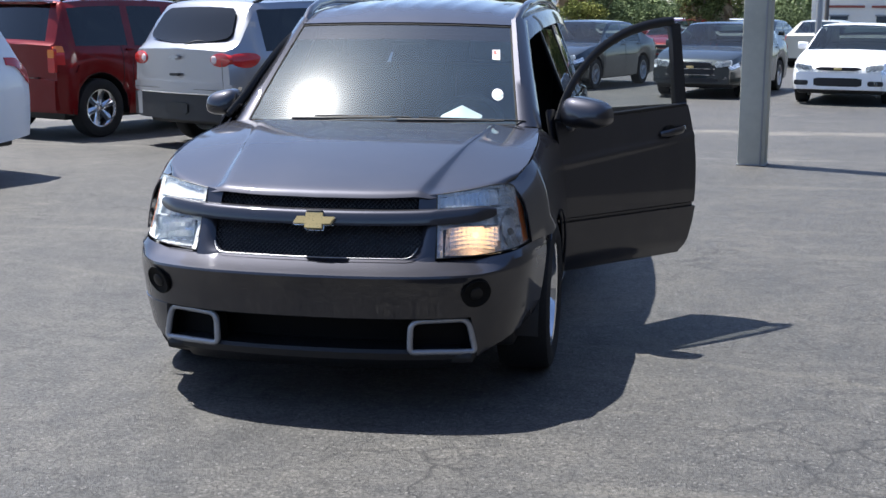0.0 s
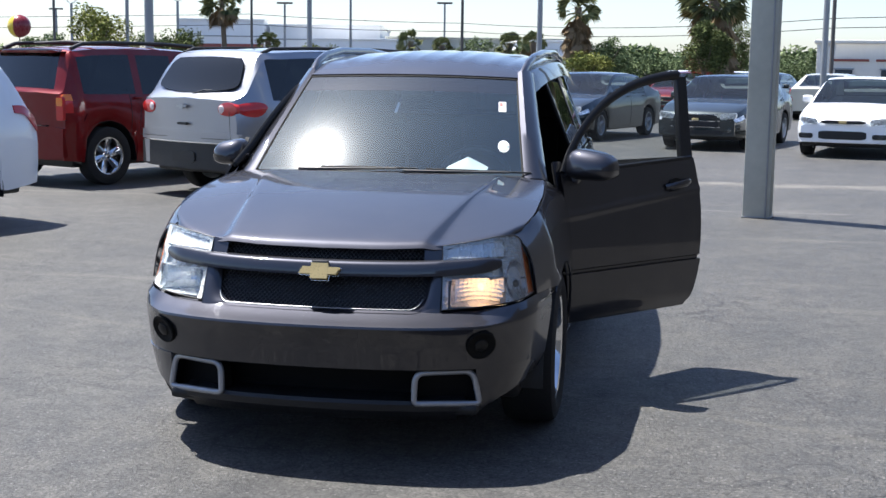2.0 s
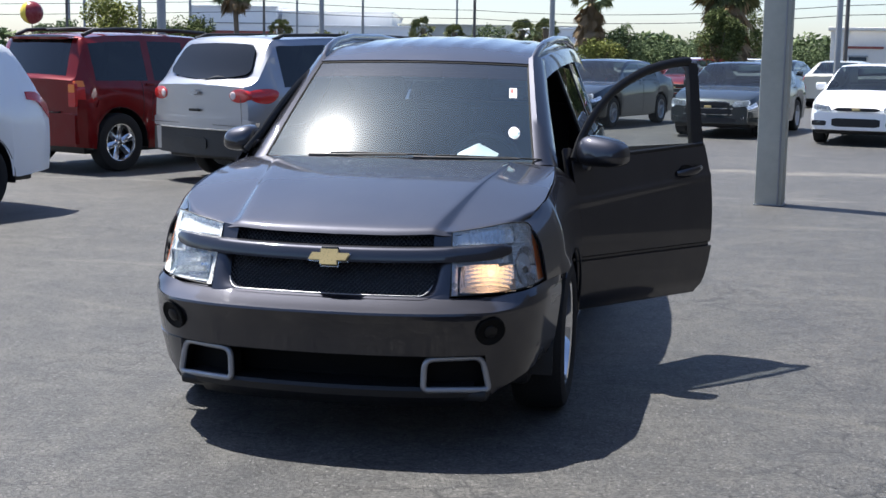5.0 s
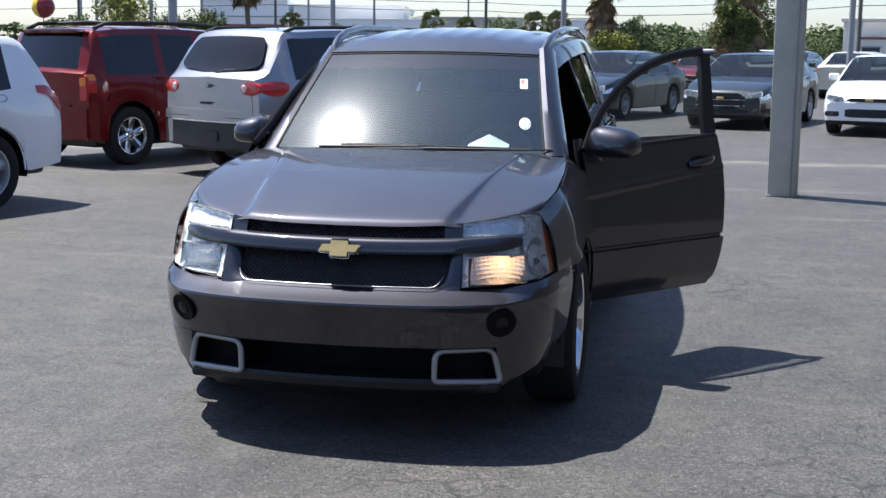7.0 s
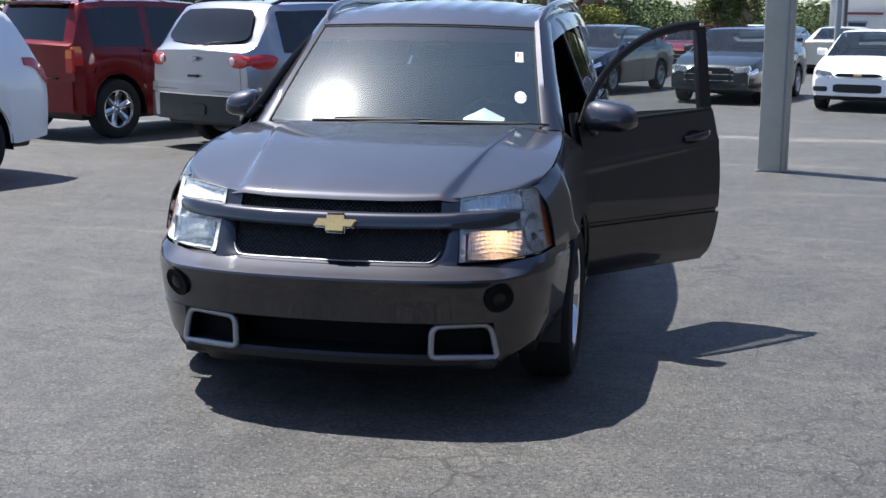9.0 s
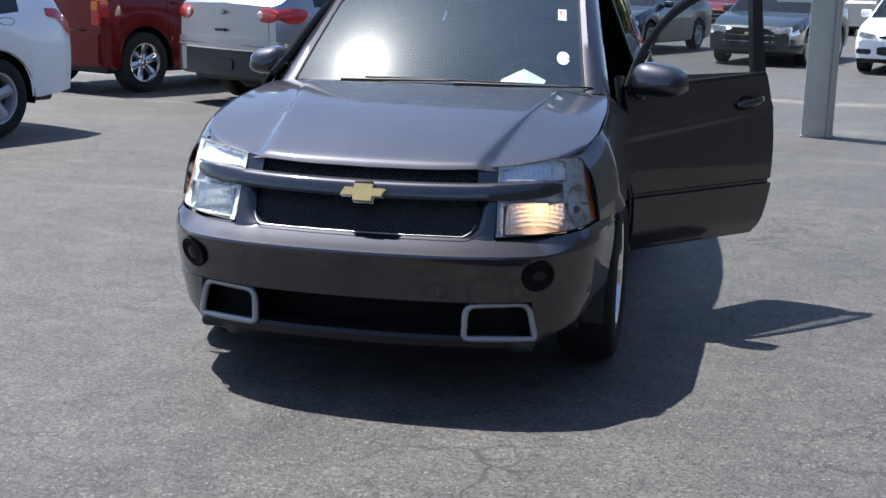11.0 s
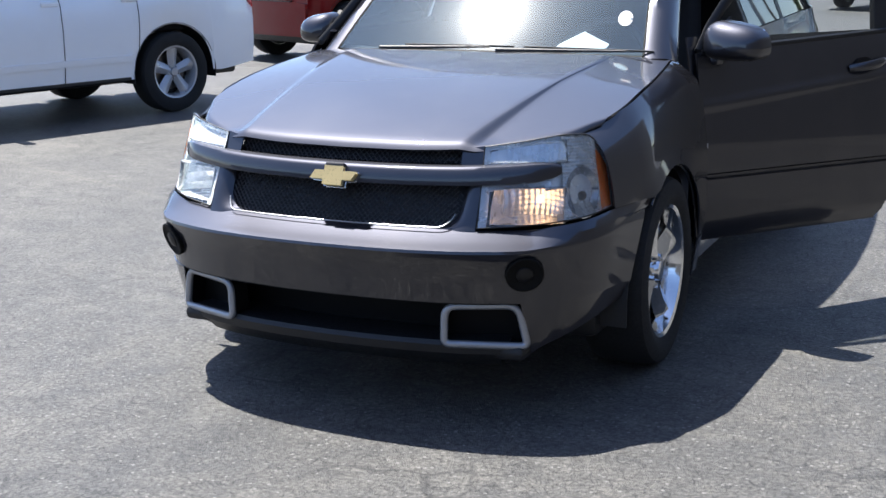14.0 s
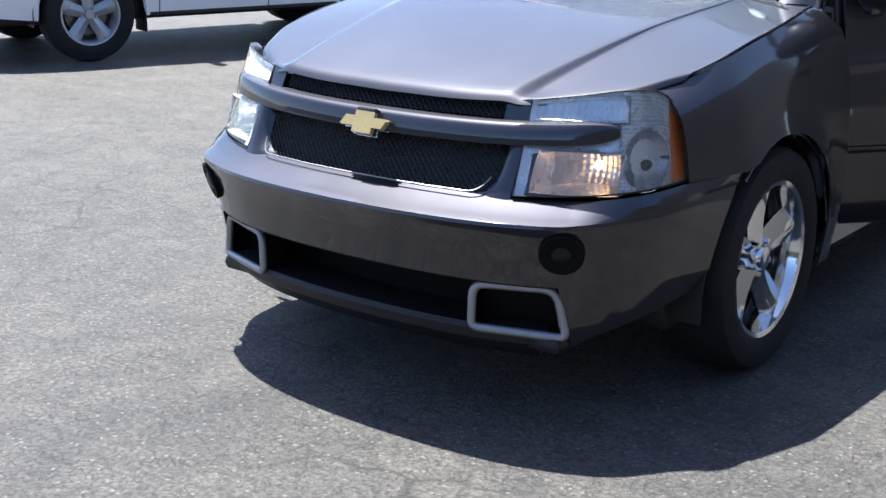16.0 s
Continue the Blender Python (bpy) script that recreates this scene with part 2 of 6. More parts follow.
CABIN_GREY = worn("grey_dashboard", (0.040, 0.044, 0.050), 0.7, 12)
PAPER = worn("white_paper", (0.80, 0.80, 0.78), 0.8, 10, 0.05)
STICKER_BLUE = material("pale_blue_sticker", (0.45, 0.68, 0.74), 0.6)
STICKER_RED = material("red_print", (0.55, 0.16, 0.14), 0.6)
ASPHALT = asphalt()
CONCRETE = worn("painted_concrete", (0.45, 0.45, 0.39), 0.85, 3, 0.18, relief=0.003)
POLE_GREY = worn("galvanised_steel", (0.30, 0.31, 0.32), 0.5, 5, 0.15, 0.3)
POLE_DARK = worn("weathered_wood_pole", (0.13, 0.12, 0.11), 0.9, 5, 0.2)
WALL_WHITE = worn("pale_metal_wall", (0.86, 0.86, 0.85), 0.8, 0.6, 0.06)
WALL_CREAM = worn("cream_stucco", (0.80, 0.76, 0.68), 0.9, 1.2, 0.08)
BRICK_RED = worn("dull_red_band", (0.30, 0.09, 0.07), 0.8, 2)
SHOP_DARK = worn("dark_shop_window", (0.03, 0.035, 0.04), 0.2, 2)
BARK = worn("palm_bark", (0.16, 0.125, 0.09), 0.95, 6, 0.35, relief=0.02)
DEAD = worn("dead_fronds", (0.22, 0.155, 0.085), 0.95, 6, 0.35)


def leaf(name, a, b):
    m = material(name, a, 0.75, Specular_IOR_Level=0.15)
    t = node(m, "ShaderNodeNewGeometry")
    feed(m, ramp(m, t.outputs["Random Per Island"], [(0.0, a), (0.6, b), (1.0, [c * 1.6 for c in b])]), "Base Color")
    m.node_tree.nodes["Principled BSDF"].inputs["Subsurface Weight"].default_value = 0.0
    return m


LEAF = leaf("tree_leaves", (0.045, 0.060, 0.020), (0.11, 0.13, 0.045))
LEAF_PALM = leaf("palm_leaves", (0.06, 0.075, 0.03), (0.17, 0.18, 0.08))
# paler and bluer than LEAF: distance haze mixed into the leaf colour
LEAF_FAR = leaf("hazed_far_leaves", (0.055, 0.080, 0.036), (0.13, 0.165, 0.075))
LEAF_YELLOW = leaf("yellowish_leaves", (0.08, 0.10, 0.025), (0.21, 0.22, 0.06))


# ---- building blocks ----
def mesh_of(name, verts, faces, sharp=35.0, smooth=True):
    me = bpy.data.meshes.new(name)
    me.from_pydata([tuple(v) for v in verts], [], faces)
    bm = bmesh.new()
    bm.from_mesh(me)
    bmesh.ops.remove_doubles(bm, verts=bm.verts, dist=1e-5)
    bmesh.ops.recalc_face_normals(bm, faces=bm.faces)
    return finish(bm, me, sharp, smooth)


def finish(bm, me, sharp=35.0, smooth=True):
    for f in bm.faces:
        f.smooth = smooth
    if smooth:
        for e in bm.edges:
            if len(e.link_faces) == 2 and e.calc_face_angle(0) > radians(sharp):
                e.smooth = False
    bm.to_mesh(me)
    bm.free()
    return me


def part(name, data, mat, parent=None, label="", at=None):
    """Links a mesh or a bmesh as one object, under a thing or a part."""
    if isinstance(data, bmesh.types.BMesh):
        data = finish(data, bpy.data.meshes.new(name))
    if mat is not None and not data.materials:
        data.materials.append(mat)
    ob = new(name, data)
    if parent is not None:
        ob.parent = parent
    if at is not None:
        ob.matrix_local = at
    if label:
        ob["label"] = label
    return ob


def thing(name, label, category, m=None, group="", kind=""):
    ob = new(name)
    ob.empty_display_size = 0.2
    if m is not None:
        ob.matrix_world = m
    return tagged(ob, label, category, group, kind)


def grid(fn, us, vs, both=False, thick=0.0):
    """Vertices and faces of a sheet fn(u, v), with a second skin if thick, and its mirror in x if both."""
    pts = [[Vector(fn(u, v)) for v in vs] for u in us]
    nu, nv = len(us), len(vs)
    verts = [p for row in pts for p in row]
    faces = [(i * nv + j, (i + 1) * nv + j, (i + 1) * nv + j + 1, i * nv + j + 1) for i in range(nu - 1) for j in range(nv - 1)]
    if thick:
        back = []
        for i in range(nu):
            for j in range(nv):
                a = pts[min(i + 1, nu - 1)][j] - pts[max(i - 1, 0)][j]
                b = pts[i][min(j + 1, nv - 1)] - pts[i][max(j - 1, 0)]
                n = a.cross(b)
                n = n.normalized() if n.length > 1e-9 else Vector((0, 0, 0))
                back.append(pts[i][j] - n * thick)
        k = nu * nv
        faces += [tuple(reversed([q + k for q in f])) for f in faces]
        verts += back
        rim = [i * nv for i in range(nu)] + [(nu - 1) * nv + j for j in range(1, nv)]
        rim += [i * nv + nv - 1 for i in range(nu - 2, -1, -1)] + [j for j in range(nv - 2, 0, -1)]
        faces += [(rim[i], rim[(i + 1) % len(rim)], rim[(i + 1) % len(rim)] + k, rim[i] + k) for i in range(len(rim))]
    if both:
        k = len(verts)
        verts = verts + [Vector((-p.x, p.y, p.z)) for p in verts]
        faces = faces + [tuple(reversed([q + k for q in f])) for f in faces]
    return verts, faces


def outward(me, hub):
    """Turns an open sheet's faces away from the point hub."""
    if sum((p.center - Vector(hub)).dot(p.normal) for p in me.polygons) < 0:
        me.flip_normals()
    return me


def sheet(name, fn, us, vs, mat, parent, label="", thick=0.004, both=False, sharp=35.0, hub=(0, 2.4, 0.5)):
    if not thick:
        return part(name, outward(mesh_of(name, *grid(fn, us, vs, both), sharp=sharp), hub), mat, parent, label)
    return part(name, mesh_of(name, *grid(fn, us, vs, both, thick), sharp=sharp), mat, parent, label)


def steps(a, b, n):
    return [a + (b - a) * i / n for i in range(n + 1)]


def curve_at(table, x):
    """Smooth value from a table of (x, y) rows."""
    if x <= table[0][0]:
        return table[0][1]
    for i in range(len(table) - 1):
        x0, y0 = table[i]
        x1, y1 = table[i + 1]
        if x <= x1:
            s = (x - x0) / (x1 - x0)
            m0 = (y1 - table[i - 1][1]) / (x1 - table[i - 1][0]) if i else (y1 - y0) / (x1 - x0)
            m1 = (table[i + 2][1] - y0) / (table[i + 2][0] - x0) if i + 2 < len(table) else (y1 - y0) / (x1 - x0)
            h = x1 - x0
            return (y0 * (2 * s**3 - 3 * s * s + 1) + y1 * (3 * s * s - 2 * s**3)
                    + m0 * h * (s**3 - 2 * s * s + s) + m1 * h * (s**3 - s * s))
    return table[-1][1]


def box(size, bevel=0.01, seg=2, taper=(1, 1), shear=(0, 0)):
    """A bevelled block about its centre; taper scales the top face, shear moves it."""
    bm = bmesh.new()
    bmesh.ops.create_cube(bm, size=1)
    for v in bm.verts:
        top = v.co.z > 0
        v.co = Vector((v.co.x * size[0] * (taper[0] if top else 1) + (shear[0] if top else 0),
                       v.co.y * size[1] * (taper[1] if top else 1) + (shear[1] if top else 0), v.co.z * size[2]))
    if bevel:
        bmesh.ops.bevel(bm, geom=bm.edges[:], offset=bevel, segments=seg, affect="EDGES", profile=0.5)
    return bm


def lathe(profile, n=32, axis="x"):
    """A turned body from rows (radius, along)."""
    verts, faces = [], []
    k = len(profile)
    for i in range(n):
        a = 2 * math.pi * i / n
        for r, h in profile:
            c, s = r * math.cos(a), r * math.sin(a)
            verts.append((h, c, s) if axis == "x" else (c, s, h) if axis == "z" else (c, h, s))
    for i in range(n):
        for j in range(k - 1):
            a, b = i * k + j, ((i + 1) % n) * k + j
            faces.append((a, b, b + 1, a + 1))
    return mesh_of("lathe", verts, faces)


def tube(points, radius, n=8, closed=False, squash=(1, 1), ref=None):
    """A pipe along points; radius may be a list."""
    pts = [Vector(p) for p in points]
    k = len(pts)
    rad = radius if isinstance(radius, (list, tuple)) else [radius] * k
    verts, faces = [], []
    for i, p in enumerate(pts):
        a = pts[(i - 1) % k] if closed or i else p
        b = pts[(i + 1) % k] if closed or i < k - 1 else p
        d = (b - a).normalized()
        up = Vector(ref) if ref else Vector((0, 0, 1)) if abs(d.z) < 0.9 else Vector((1, 0, 0))
        s = d.cross(up).normalized()
        u = s.cross(d)
        for j in range(n):
            w = 2 * math.pi * (j + 0.5) / n
            verts.append(p + (s * math.cos(w) * squash[0] + u * math.sin(w) * squash[1]) * rad[i])
    for i in range(k if closed else k - 1):
        for j in range(n):
            a, b = i * n, ((i + 1) % k) * n
            faces.append((a + j, a + (j + 1) % n, b + (j + 1) % n, b + j))
    if not closed:
        faces += [tuple(range(n)), tuple(range((k - 1) * n, k * n))]
    return mesh_of("tube", verts, faces, 50)


def plate(outline, depth, fn=None, bevel=0.0):
    """An outline in (x, z) with thickness along y, from 0 back to depth; fn bends it."""
    n = len(outline)
    verts = [(x, 0, z) for x, z in outline] + [(x, depth, z) for x, z in outline]
    faces = [tuple(range(n)), tuple(range(2 * n - 1, n - 1, -1))]
    faces += [(i, (i + 1) % n, (i + 1) % n + n, i + n) for i in range(n)]
    if fn:
        verts = [fn(*v) for v in verts]
    me = bpy.data.meshes.new("plate")
    me.from_pydata([tuple(v) for v in verts], [], faces)
    bm = bmesh.new()
    bm.from_mesh(me)
    if bevel:
        bmesh.ops.bevel(bm, geom=bm.edges[:], offset=bevel, segments=2, affect="EDGES", profile=0.5)
    bmesh.ops.recalc_face_normals(bm, faces=bm.faces)
    return finish(bm, me)


def wheel(parent, m, r=0.345, rim=0.245, width=0.23, spokes=5, metal=None, name="wheel", twin=False, broad=1.0):
    """A wheel about x, its outer side towards +x: tyre, rim, spokes, hub, brake disc."""
    metal = metal or ALLOY
    w = width / 2
    hub = part(name, lathe([(r * 0.2, -w * 0.2), (rim * 0.95, -w * 0.9), (rim, -w * 0.9), (rim, w * 0.82), (rim * 1.02, w * 0.9),
                            (rim * 0.96, w * 0.86), (rim * 0.9, w * 0.55), (rim * 0.88, -w * 0.3)], 36), metal, parent, at=m)
    part("tyre", lathe([(rim * 0.99, -w * 0.85), (rim * 1.06, -w * 0.95), ((r + rim) / 2, -w * 1.04), (r * 0.96, -w * 0.93),
                        (r * 0.992, -w * 0.75), (r, -w * 0.4), (r, w * 0.4), (r * 0.992, w * 0.75), (r * 0.96, w * 0.93),
                        ((r + rim) / 2, w * 1.04), (rim * 1.06, w * 0.95), (rim * 0.99, w * 0.85)], 40), RUBBER, hub, "black rubber tyre")
    part("brake_disc", lathe([(0.05, -w * 0.25), (rim * 0.72, -w * 0.25), (rim * 0.72, -w * 0.1), (0.05, -w * 0.1)], 24), BRAKE, hub)
    part("brake_shield", lathe([(0.04, -w * 0.22), (rim * 0.87, -w * 0.22), (rim * 0.87, -w * 0.26)], 24), BLACK, hub)
    for i in range(spokes):
        a = 2 * math.pi * i / spokes + 0.3
        us, vs = steps(0.0, 1.0, 5), (-1, -0.55, 0, 0.55, 1)

        def spoke(u, v, a=a):
            rr = rim * (0.16 + 0.80 * u)
            half = rim * (0.155 + 0.07 * u) * (0.8 if twin else broad)
            b = v * half
            along = w * (0.62 + 0.10 * u - 0.30 * u * (1 - u)) - w * 0.22 * abs(v) ** 1.5
            return (along, rr * math.cos(a) - b * math.sin(a), rr * math.sin(a) + b * math.cos(a))
        part("spoke", mesh_of("spoke", *grid(spoke, us, vs, False, 0.018)), metal, hub)
    part("hub_cap", lathe([(0.0, w * 0.74), (rim * 0.15, w * 0.72), (rim * 0.18, w * 0.60), (rim * 0.2, w * 0.2)], 20), metal, hub)
    for i in range(spokes):
        a = 2 * math.pi * (i + 0.5) / spokes + 0.3
        part("wheel_nut", lathe([(0, w * 0.66), (0.009, w * 0.66), (0.011, w * 0.45)], 6), metal, hub,
             at=pose(0, math.cos(a) * rim * 0.24, math.sin(a) * rim * 0.24))
    return hub


# ---- the dark grey SUV ----
NOSE_X = [(0, 0), (1, 0.2), (2, 0.4), (3, 0.55), (4, 0.68), (5, 0.78), (6, 0.845), (7, 0.882), (8, 0.90)]
NOSE_Y = [(0, 0), (1, 0.008), (2, 0.035), (3, 0.08), (4, 0.145), (5, 0.235), (6, 0.34), (7, 0.45), (8, 0.575)]


def nose(t, d, z):
    """The front's plan curve at t (0 centre, 8 wheel arch; signed), set in by d."""
    s, t = (-1 if t < 0 else 1), abs(t)
    x, y = curve_at(NOSE_X, t), curve_at(NOSE_Y, t)
    a, b = max(0, t - 0.05), min(8, t + 0.05)
    tx, ty = curve_at(NOSE_X, b) - curve_at(NOSE_X, a), curve_at(NOSE_Y, b) - curve_at(NOSE_Y, a)
    k = math.hypot(tx, ty)
    nx, ny = ty / k, tx / k
    if t < 0.05:
        nx, ny = 0, 1
    return Vector((s * (x - d * 0.45 * nx), y + d * max(ny, 0.45), z))


def nose_t(x):
    lo, hi = 0.0, 8.0
    for _ in range(30):
        mid = (lo + hi) / 2
        lo, hi = (mid, hi) if curve_at(NOSE_X, mid) < abs(x) else (lo, mid)
    return math.copysign(lo, x)


def front_inset(z):
    return 0.115 + (z - 0.63) * 0.48


BUMPER = [(0.405, 0.075, 0.075), (0.43, 0.068, 0.067), (0.46, 0.059, 0.058), (0.50, 0.046, 0.048), (0.54, 0.028, 0.042), (0.566, 0.012, 0.041), (0.580, 0.003, 0.042),
          (0.589, 0.006, 0.045), (0.598, 0.034, 0.052), (0.610, 0.074, 0.074), (0.634, 0.122, 0.112)]


def bumper_skin(t, i):
    """The ridge along the top fades out round the corners."""
    z, mid, side = BUMPER[i]
    k = max(0, min(1, (abs(t) - 3.6) / 2.2))
    k = k * k * (3 - 2 * k)
    if i < 9:
        side += 0.020
    if i >= 9:
        side += (0.050 - side) * max(0, min(1, (abs(t) - 7.1) / 0.4))
    return to_arch(t, mid + (side - mid) * k, z + 0.036 * max(0, abs(t) - 4) / 4 * (i / 10))


def to_arch(t, d, z):
    """The nose curve, run out at its end to the edge of the wheel arch."""
    p = nose(t, d, z)
    if abs(t) > 7:
        q = nose(math.copysign(7, t), d, z)
        end = 0.998 - math.sqrt(max(0.0, 0.390 ** 2 - (z - 0.345) ** 2))
        p.y = q.y + (end - q.y) * (abs(t) - 7)
        p.x = math.copysign(abs(q.x) + 0.032 * (abs(t) - 7), t)
    return p


def hood_crease(y):
    """Half width at which the bonnet's crease runs, and the width of its sloping facet."""
    k = max(0, min(1, (y - 0.25) / 1.0))
    return 0.395 + 0.175 * k, 0.056 * max(0, 1 - 1.5 * k) + 0.003


def hood_z(x, y):
    z = curve_at([(0.20, 0.868), (0.26, 0.893), (0.34, 0.917), (0.5, 0.957), (0.8, 1.020), (1.1, 1.068), (1.4, 1.104)], y)
    ax = abs(x)
    crease, facet = hood_crease(y)
    z -= 0.018 * (ax / 0.78) ** 2
    if ax > crease:
        k = (ax - crease) / (0.80 - crease)
        f = min(1, (ax - crease) / facet)
        z -= (0.002 + 0.34 * facet) * f * f * (3 - 2 * f) * min(1, max(0, (y - 0.23) / 0.10))
        z -= (0.007 + 0.018 * min(1, max(0, y - 0.4))) * (k ** 0.8 if k > 0 else 0) * min(1, max(0, (y - 0.22) / 0.2))
    return z


def hood_front(x):
    return curve_at([(0, 0.225), (0.25, 0.235), (0.42, 0.262), (0.47, 0.280), (0.55, 0.325), (0.63, 0.375), (0.705, 0.434), (0.765, 0.515), (0.80, 0.600)], abs(x))


def hood_edge(y):
    return curve_at([(0.55, 0.765), (0.75, 0.800), (1.0, 0.806), (1.25, 0.790), (1.5, 0.760)], y)


ARCH_Y, ARCH_Z, ARCH_R = 0.998, 0.345, 0.390


def arch(y, base, cy=ARCH_Y, r=ARCH_R):
    k = r * r - (y - cy) ** 2
    return max(base, ARCH_Z + math.sqrt(k)) if k > 0 else base


def side_x(y, k, top, mid=0.905):
    """Half width of a flank at the share k of its height (0 sill, 1 shoulder)."""
    return curve_at([(0, mid - 0.030), (0.25, mid), (0.55, mid + 0.002), (0.8, mid - 0.022), (0.93, mid - 0.06), (1, top)], k)


def windscreen(u, v):
    half = 0.668 - 0.112 * v
    x = u * half
    z = 1.088 + 0.452 * v - 0.012 * u * u
    return Vector((x, 1.335 + 0.539 * v + 0.080 * v * v + (0.074 - 0.02 * v) * u * u, z))


def roof_top(y):
    return curve_at([(1.96, 1.546), (2.08, 1.588), (2.25, 1.630), (2.7, 1.670), (3.4, 1.680), (4.1, 1.655), (4.6, 1.600)], y)


def roof_half(y):
    return curve_at([(1.85, 0.560), (2.3, 0.600), (3.2, 0.620), (4.6, 0.570)], y)


def build_suv():
    car = thing("sport_utility_car", "dark charcoal grey metallic SUV with its driver's door standing open", "car", pose(0, 5.29, 0))
    wide = [i / 4 for i in range(-32, 33)]
    # bumper
    bumper = sheet("front_bumper", bumper_skin, wide, range(len(BUMPER)), PAINT, car, "painted bumper cover with a ridge along its top")
    for s in (-1, 1):
        def corner(u, z, s=s):
            x0 = 0.656 + (0.405 - z) / 0.15 * 0.026
            t0 = nose_t(x0)
            t = t0 + (8 - t0) * u
            k = max(0, min(1, (t - 3.6) / 2.2))
            return to_arch(s * t, 0.075 + 0.020 * k * k * (3 - 2 * k) + (0.405 - z) * 0.24, 0.405 - (0.405 - z) * (1 - 0.70 * u ** 0.7))
        sheet("bumper_corner", corner, steps(0, 1, 14), (0.228, 0.25, 0.29, 0.34, 0.37, 0.405), PAINT, bumper)
        # tail-pipe shaped fog bezels
        ring = []
        out = [(0.414, 0.390), (0.646, 0.396), (0.677, 0.258), (0.410, 0.264)]
        for i, (px, pz) in enumerate(out):
            ax, az = out[i - 1]
            bx, bz = out[(i + 1) % 4]
            r = 0.042 if i < 2 else 0.022
            ka, kb = r / math.hypot(ax - px, az - pz), r / math.hypot(bx - px, bz - pz)
            for k in steps(0, 1, 6):
                wa, wb = (1 - k) ** 2 * ka, k * k * kb
                ring.append((px + (ax - px) * wa + (bx - px) * wb, pz + (az - pz) * wa + (bz - pz) * wb))
        pts = [nose(s * nose_t(x), 0.096, z) for x, z in ring]
        bezel = part("bumper_bezel", tube(pts, 0.0118, 8, True, (1.1, 1.0), (0, 1, 0)), SATIN, bumper, "satin silver trapezoid bezel")
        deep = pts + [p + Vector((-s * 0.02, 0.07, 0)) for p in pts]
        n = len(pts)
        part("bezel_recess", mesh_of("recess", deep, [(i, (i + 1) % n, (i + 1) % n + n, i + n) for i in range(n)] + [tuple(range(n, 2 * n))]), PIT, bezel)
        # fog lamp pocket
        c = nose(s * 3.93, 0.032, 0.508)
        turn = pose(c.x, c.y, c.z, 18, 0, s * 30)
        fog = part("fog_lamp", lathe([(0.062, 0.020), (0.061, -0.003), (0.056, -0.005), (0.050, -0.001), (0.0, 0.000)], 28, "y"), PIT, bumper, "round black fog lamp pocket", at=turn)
        part("fog_lens", lathe([(0.030, 0.004), (0.026, -0.004), (0.014, -0.008), (0.0, -0.009)], 20, "y"), FOG_GLASS, fog)
    lower = [i / 4 for i in range(-15, 16)]
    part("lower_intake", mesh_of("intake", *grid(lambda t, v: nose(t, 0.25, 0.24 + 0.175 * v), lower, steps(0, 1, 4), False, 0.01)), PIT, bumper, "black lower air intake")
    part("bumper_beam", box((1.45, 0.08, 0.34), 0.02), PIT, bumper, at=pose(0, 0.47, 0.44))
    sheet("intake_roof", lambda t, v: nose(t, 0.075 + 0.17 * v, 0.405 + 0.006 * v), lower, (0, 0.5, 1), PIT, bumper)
    sheet("lip_spoiler", lambda t, i: nose(t, (0.26, 0.106, 0.100, 0.106, 0.14)[i], (0.272, 0.268, 0.258, 0.232, 0.205)[i]), [i / 4 for i in range(-14, 15)], range(5), LIP, bumper, "dark lower lip")
    sheet("chin", lambda t, i: nose(t, (0.14, 0.17, 0.28)[i], (0.207, 0.18, 0.165)[i]), [i / 4 for i in range(-13, 14)], range(3), BLACK, bumper)
    # grille
    core = [i / 4 for i in range(-12, 13)]
    grille = sheet("grille", lambda t, v: nose(t * 0.82, front_inset(0.60 + 0.28 * v) + 0.055, 0.60 + 0.28 * v), core, steps(0, 1, 8), BLACK, car, "black grille backing")
    verts, faces = [], []
    for lo, hi, half in ((0.628, 0.762, 0.452), (0.812, 0.874, 0.448)):
        pitch = 0.0195
        n = int(2 * half / pitch)
        for lean in (-1, 1):
            for i in range(-12, n + 12):
                x0 = -half + i * pitch
                x1 = x0 + lean * (hi - lo) * 1.1
                q = []
                for k in range(9):
                    x, z = x0 + (x1 - x0) * k / 8, lo + (hi - lo) * k / 8
                    q.append((x, z))
                q = [p for p in q if abs(p[0]) < half]
                for (xa, za), (xb, zb) in zip(q, q[1:]):
                    b = len(verts)
                    for x, z in ((xa, za), (xb, zb)):
                        t = nose_t(x)
                        for dx, dd in ((-0.0019, 0.028), (0.0, 0.0235), (0.0019, 0.028)):
                            p = nose(t, front_inset(z) + dd, z)
                            verts.append((p.x + dx, p.y, p.z))
                    faces += [(b, b + 1, b + 4, b + 3), (b + 1, b + 2, b + 5, b + 4)]
    me = bpy.data.meshes.new("grille_mesh")
    me.from_pydata(verts, [], faces)
    tagged(part("grille_mesh", me, WIRE, grille, "fine black diamond mesh"), kind="stuff")
    # the painted frame round the grille, and the bar with the badge
    def round_in(dz, r=0.062):
        return r - math.sqrt(max(0, r * r - max(0, r - dz) ** 2))
    for s in (-1, 1):
        sheet("grille_cheek", lambda u, v, s=s: nose(s * nose_t(0.510 + 0.006 * v - (0.068 - 0.010 * v + round_in(0.15 * v - 0.014)) * (1 - u)), front_inset(0.622 + 0.15 * v) - 0.004 + 0.03 * (1 - u) ** 3, 0.622 + 0.15 * v), steps(0, 1, 6), [0, 0.03, 0.07, 0.12, 0.2, 0.3, 0.42, 0.55, 0.7, 0.85, 1], PAINT, car)
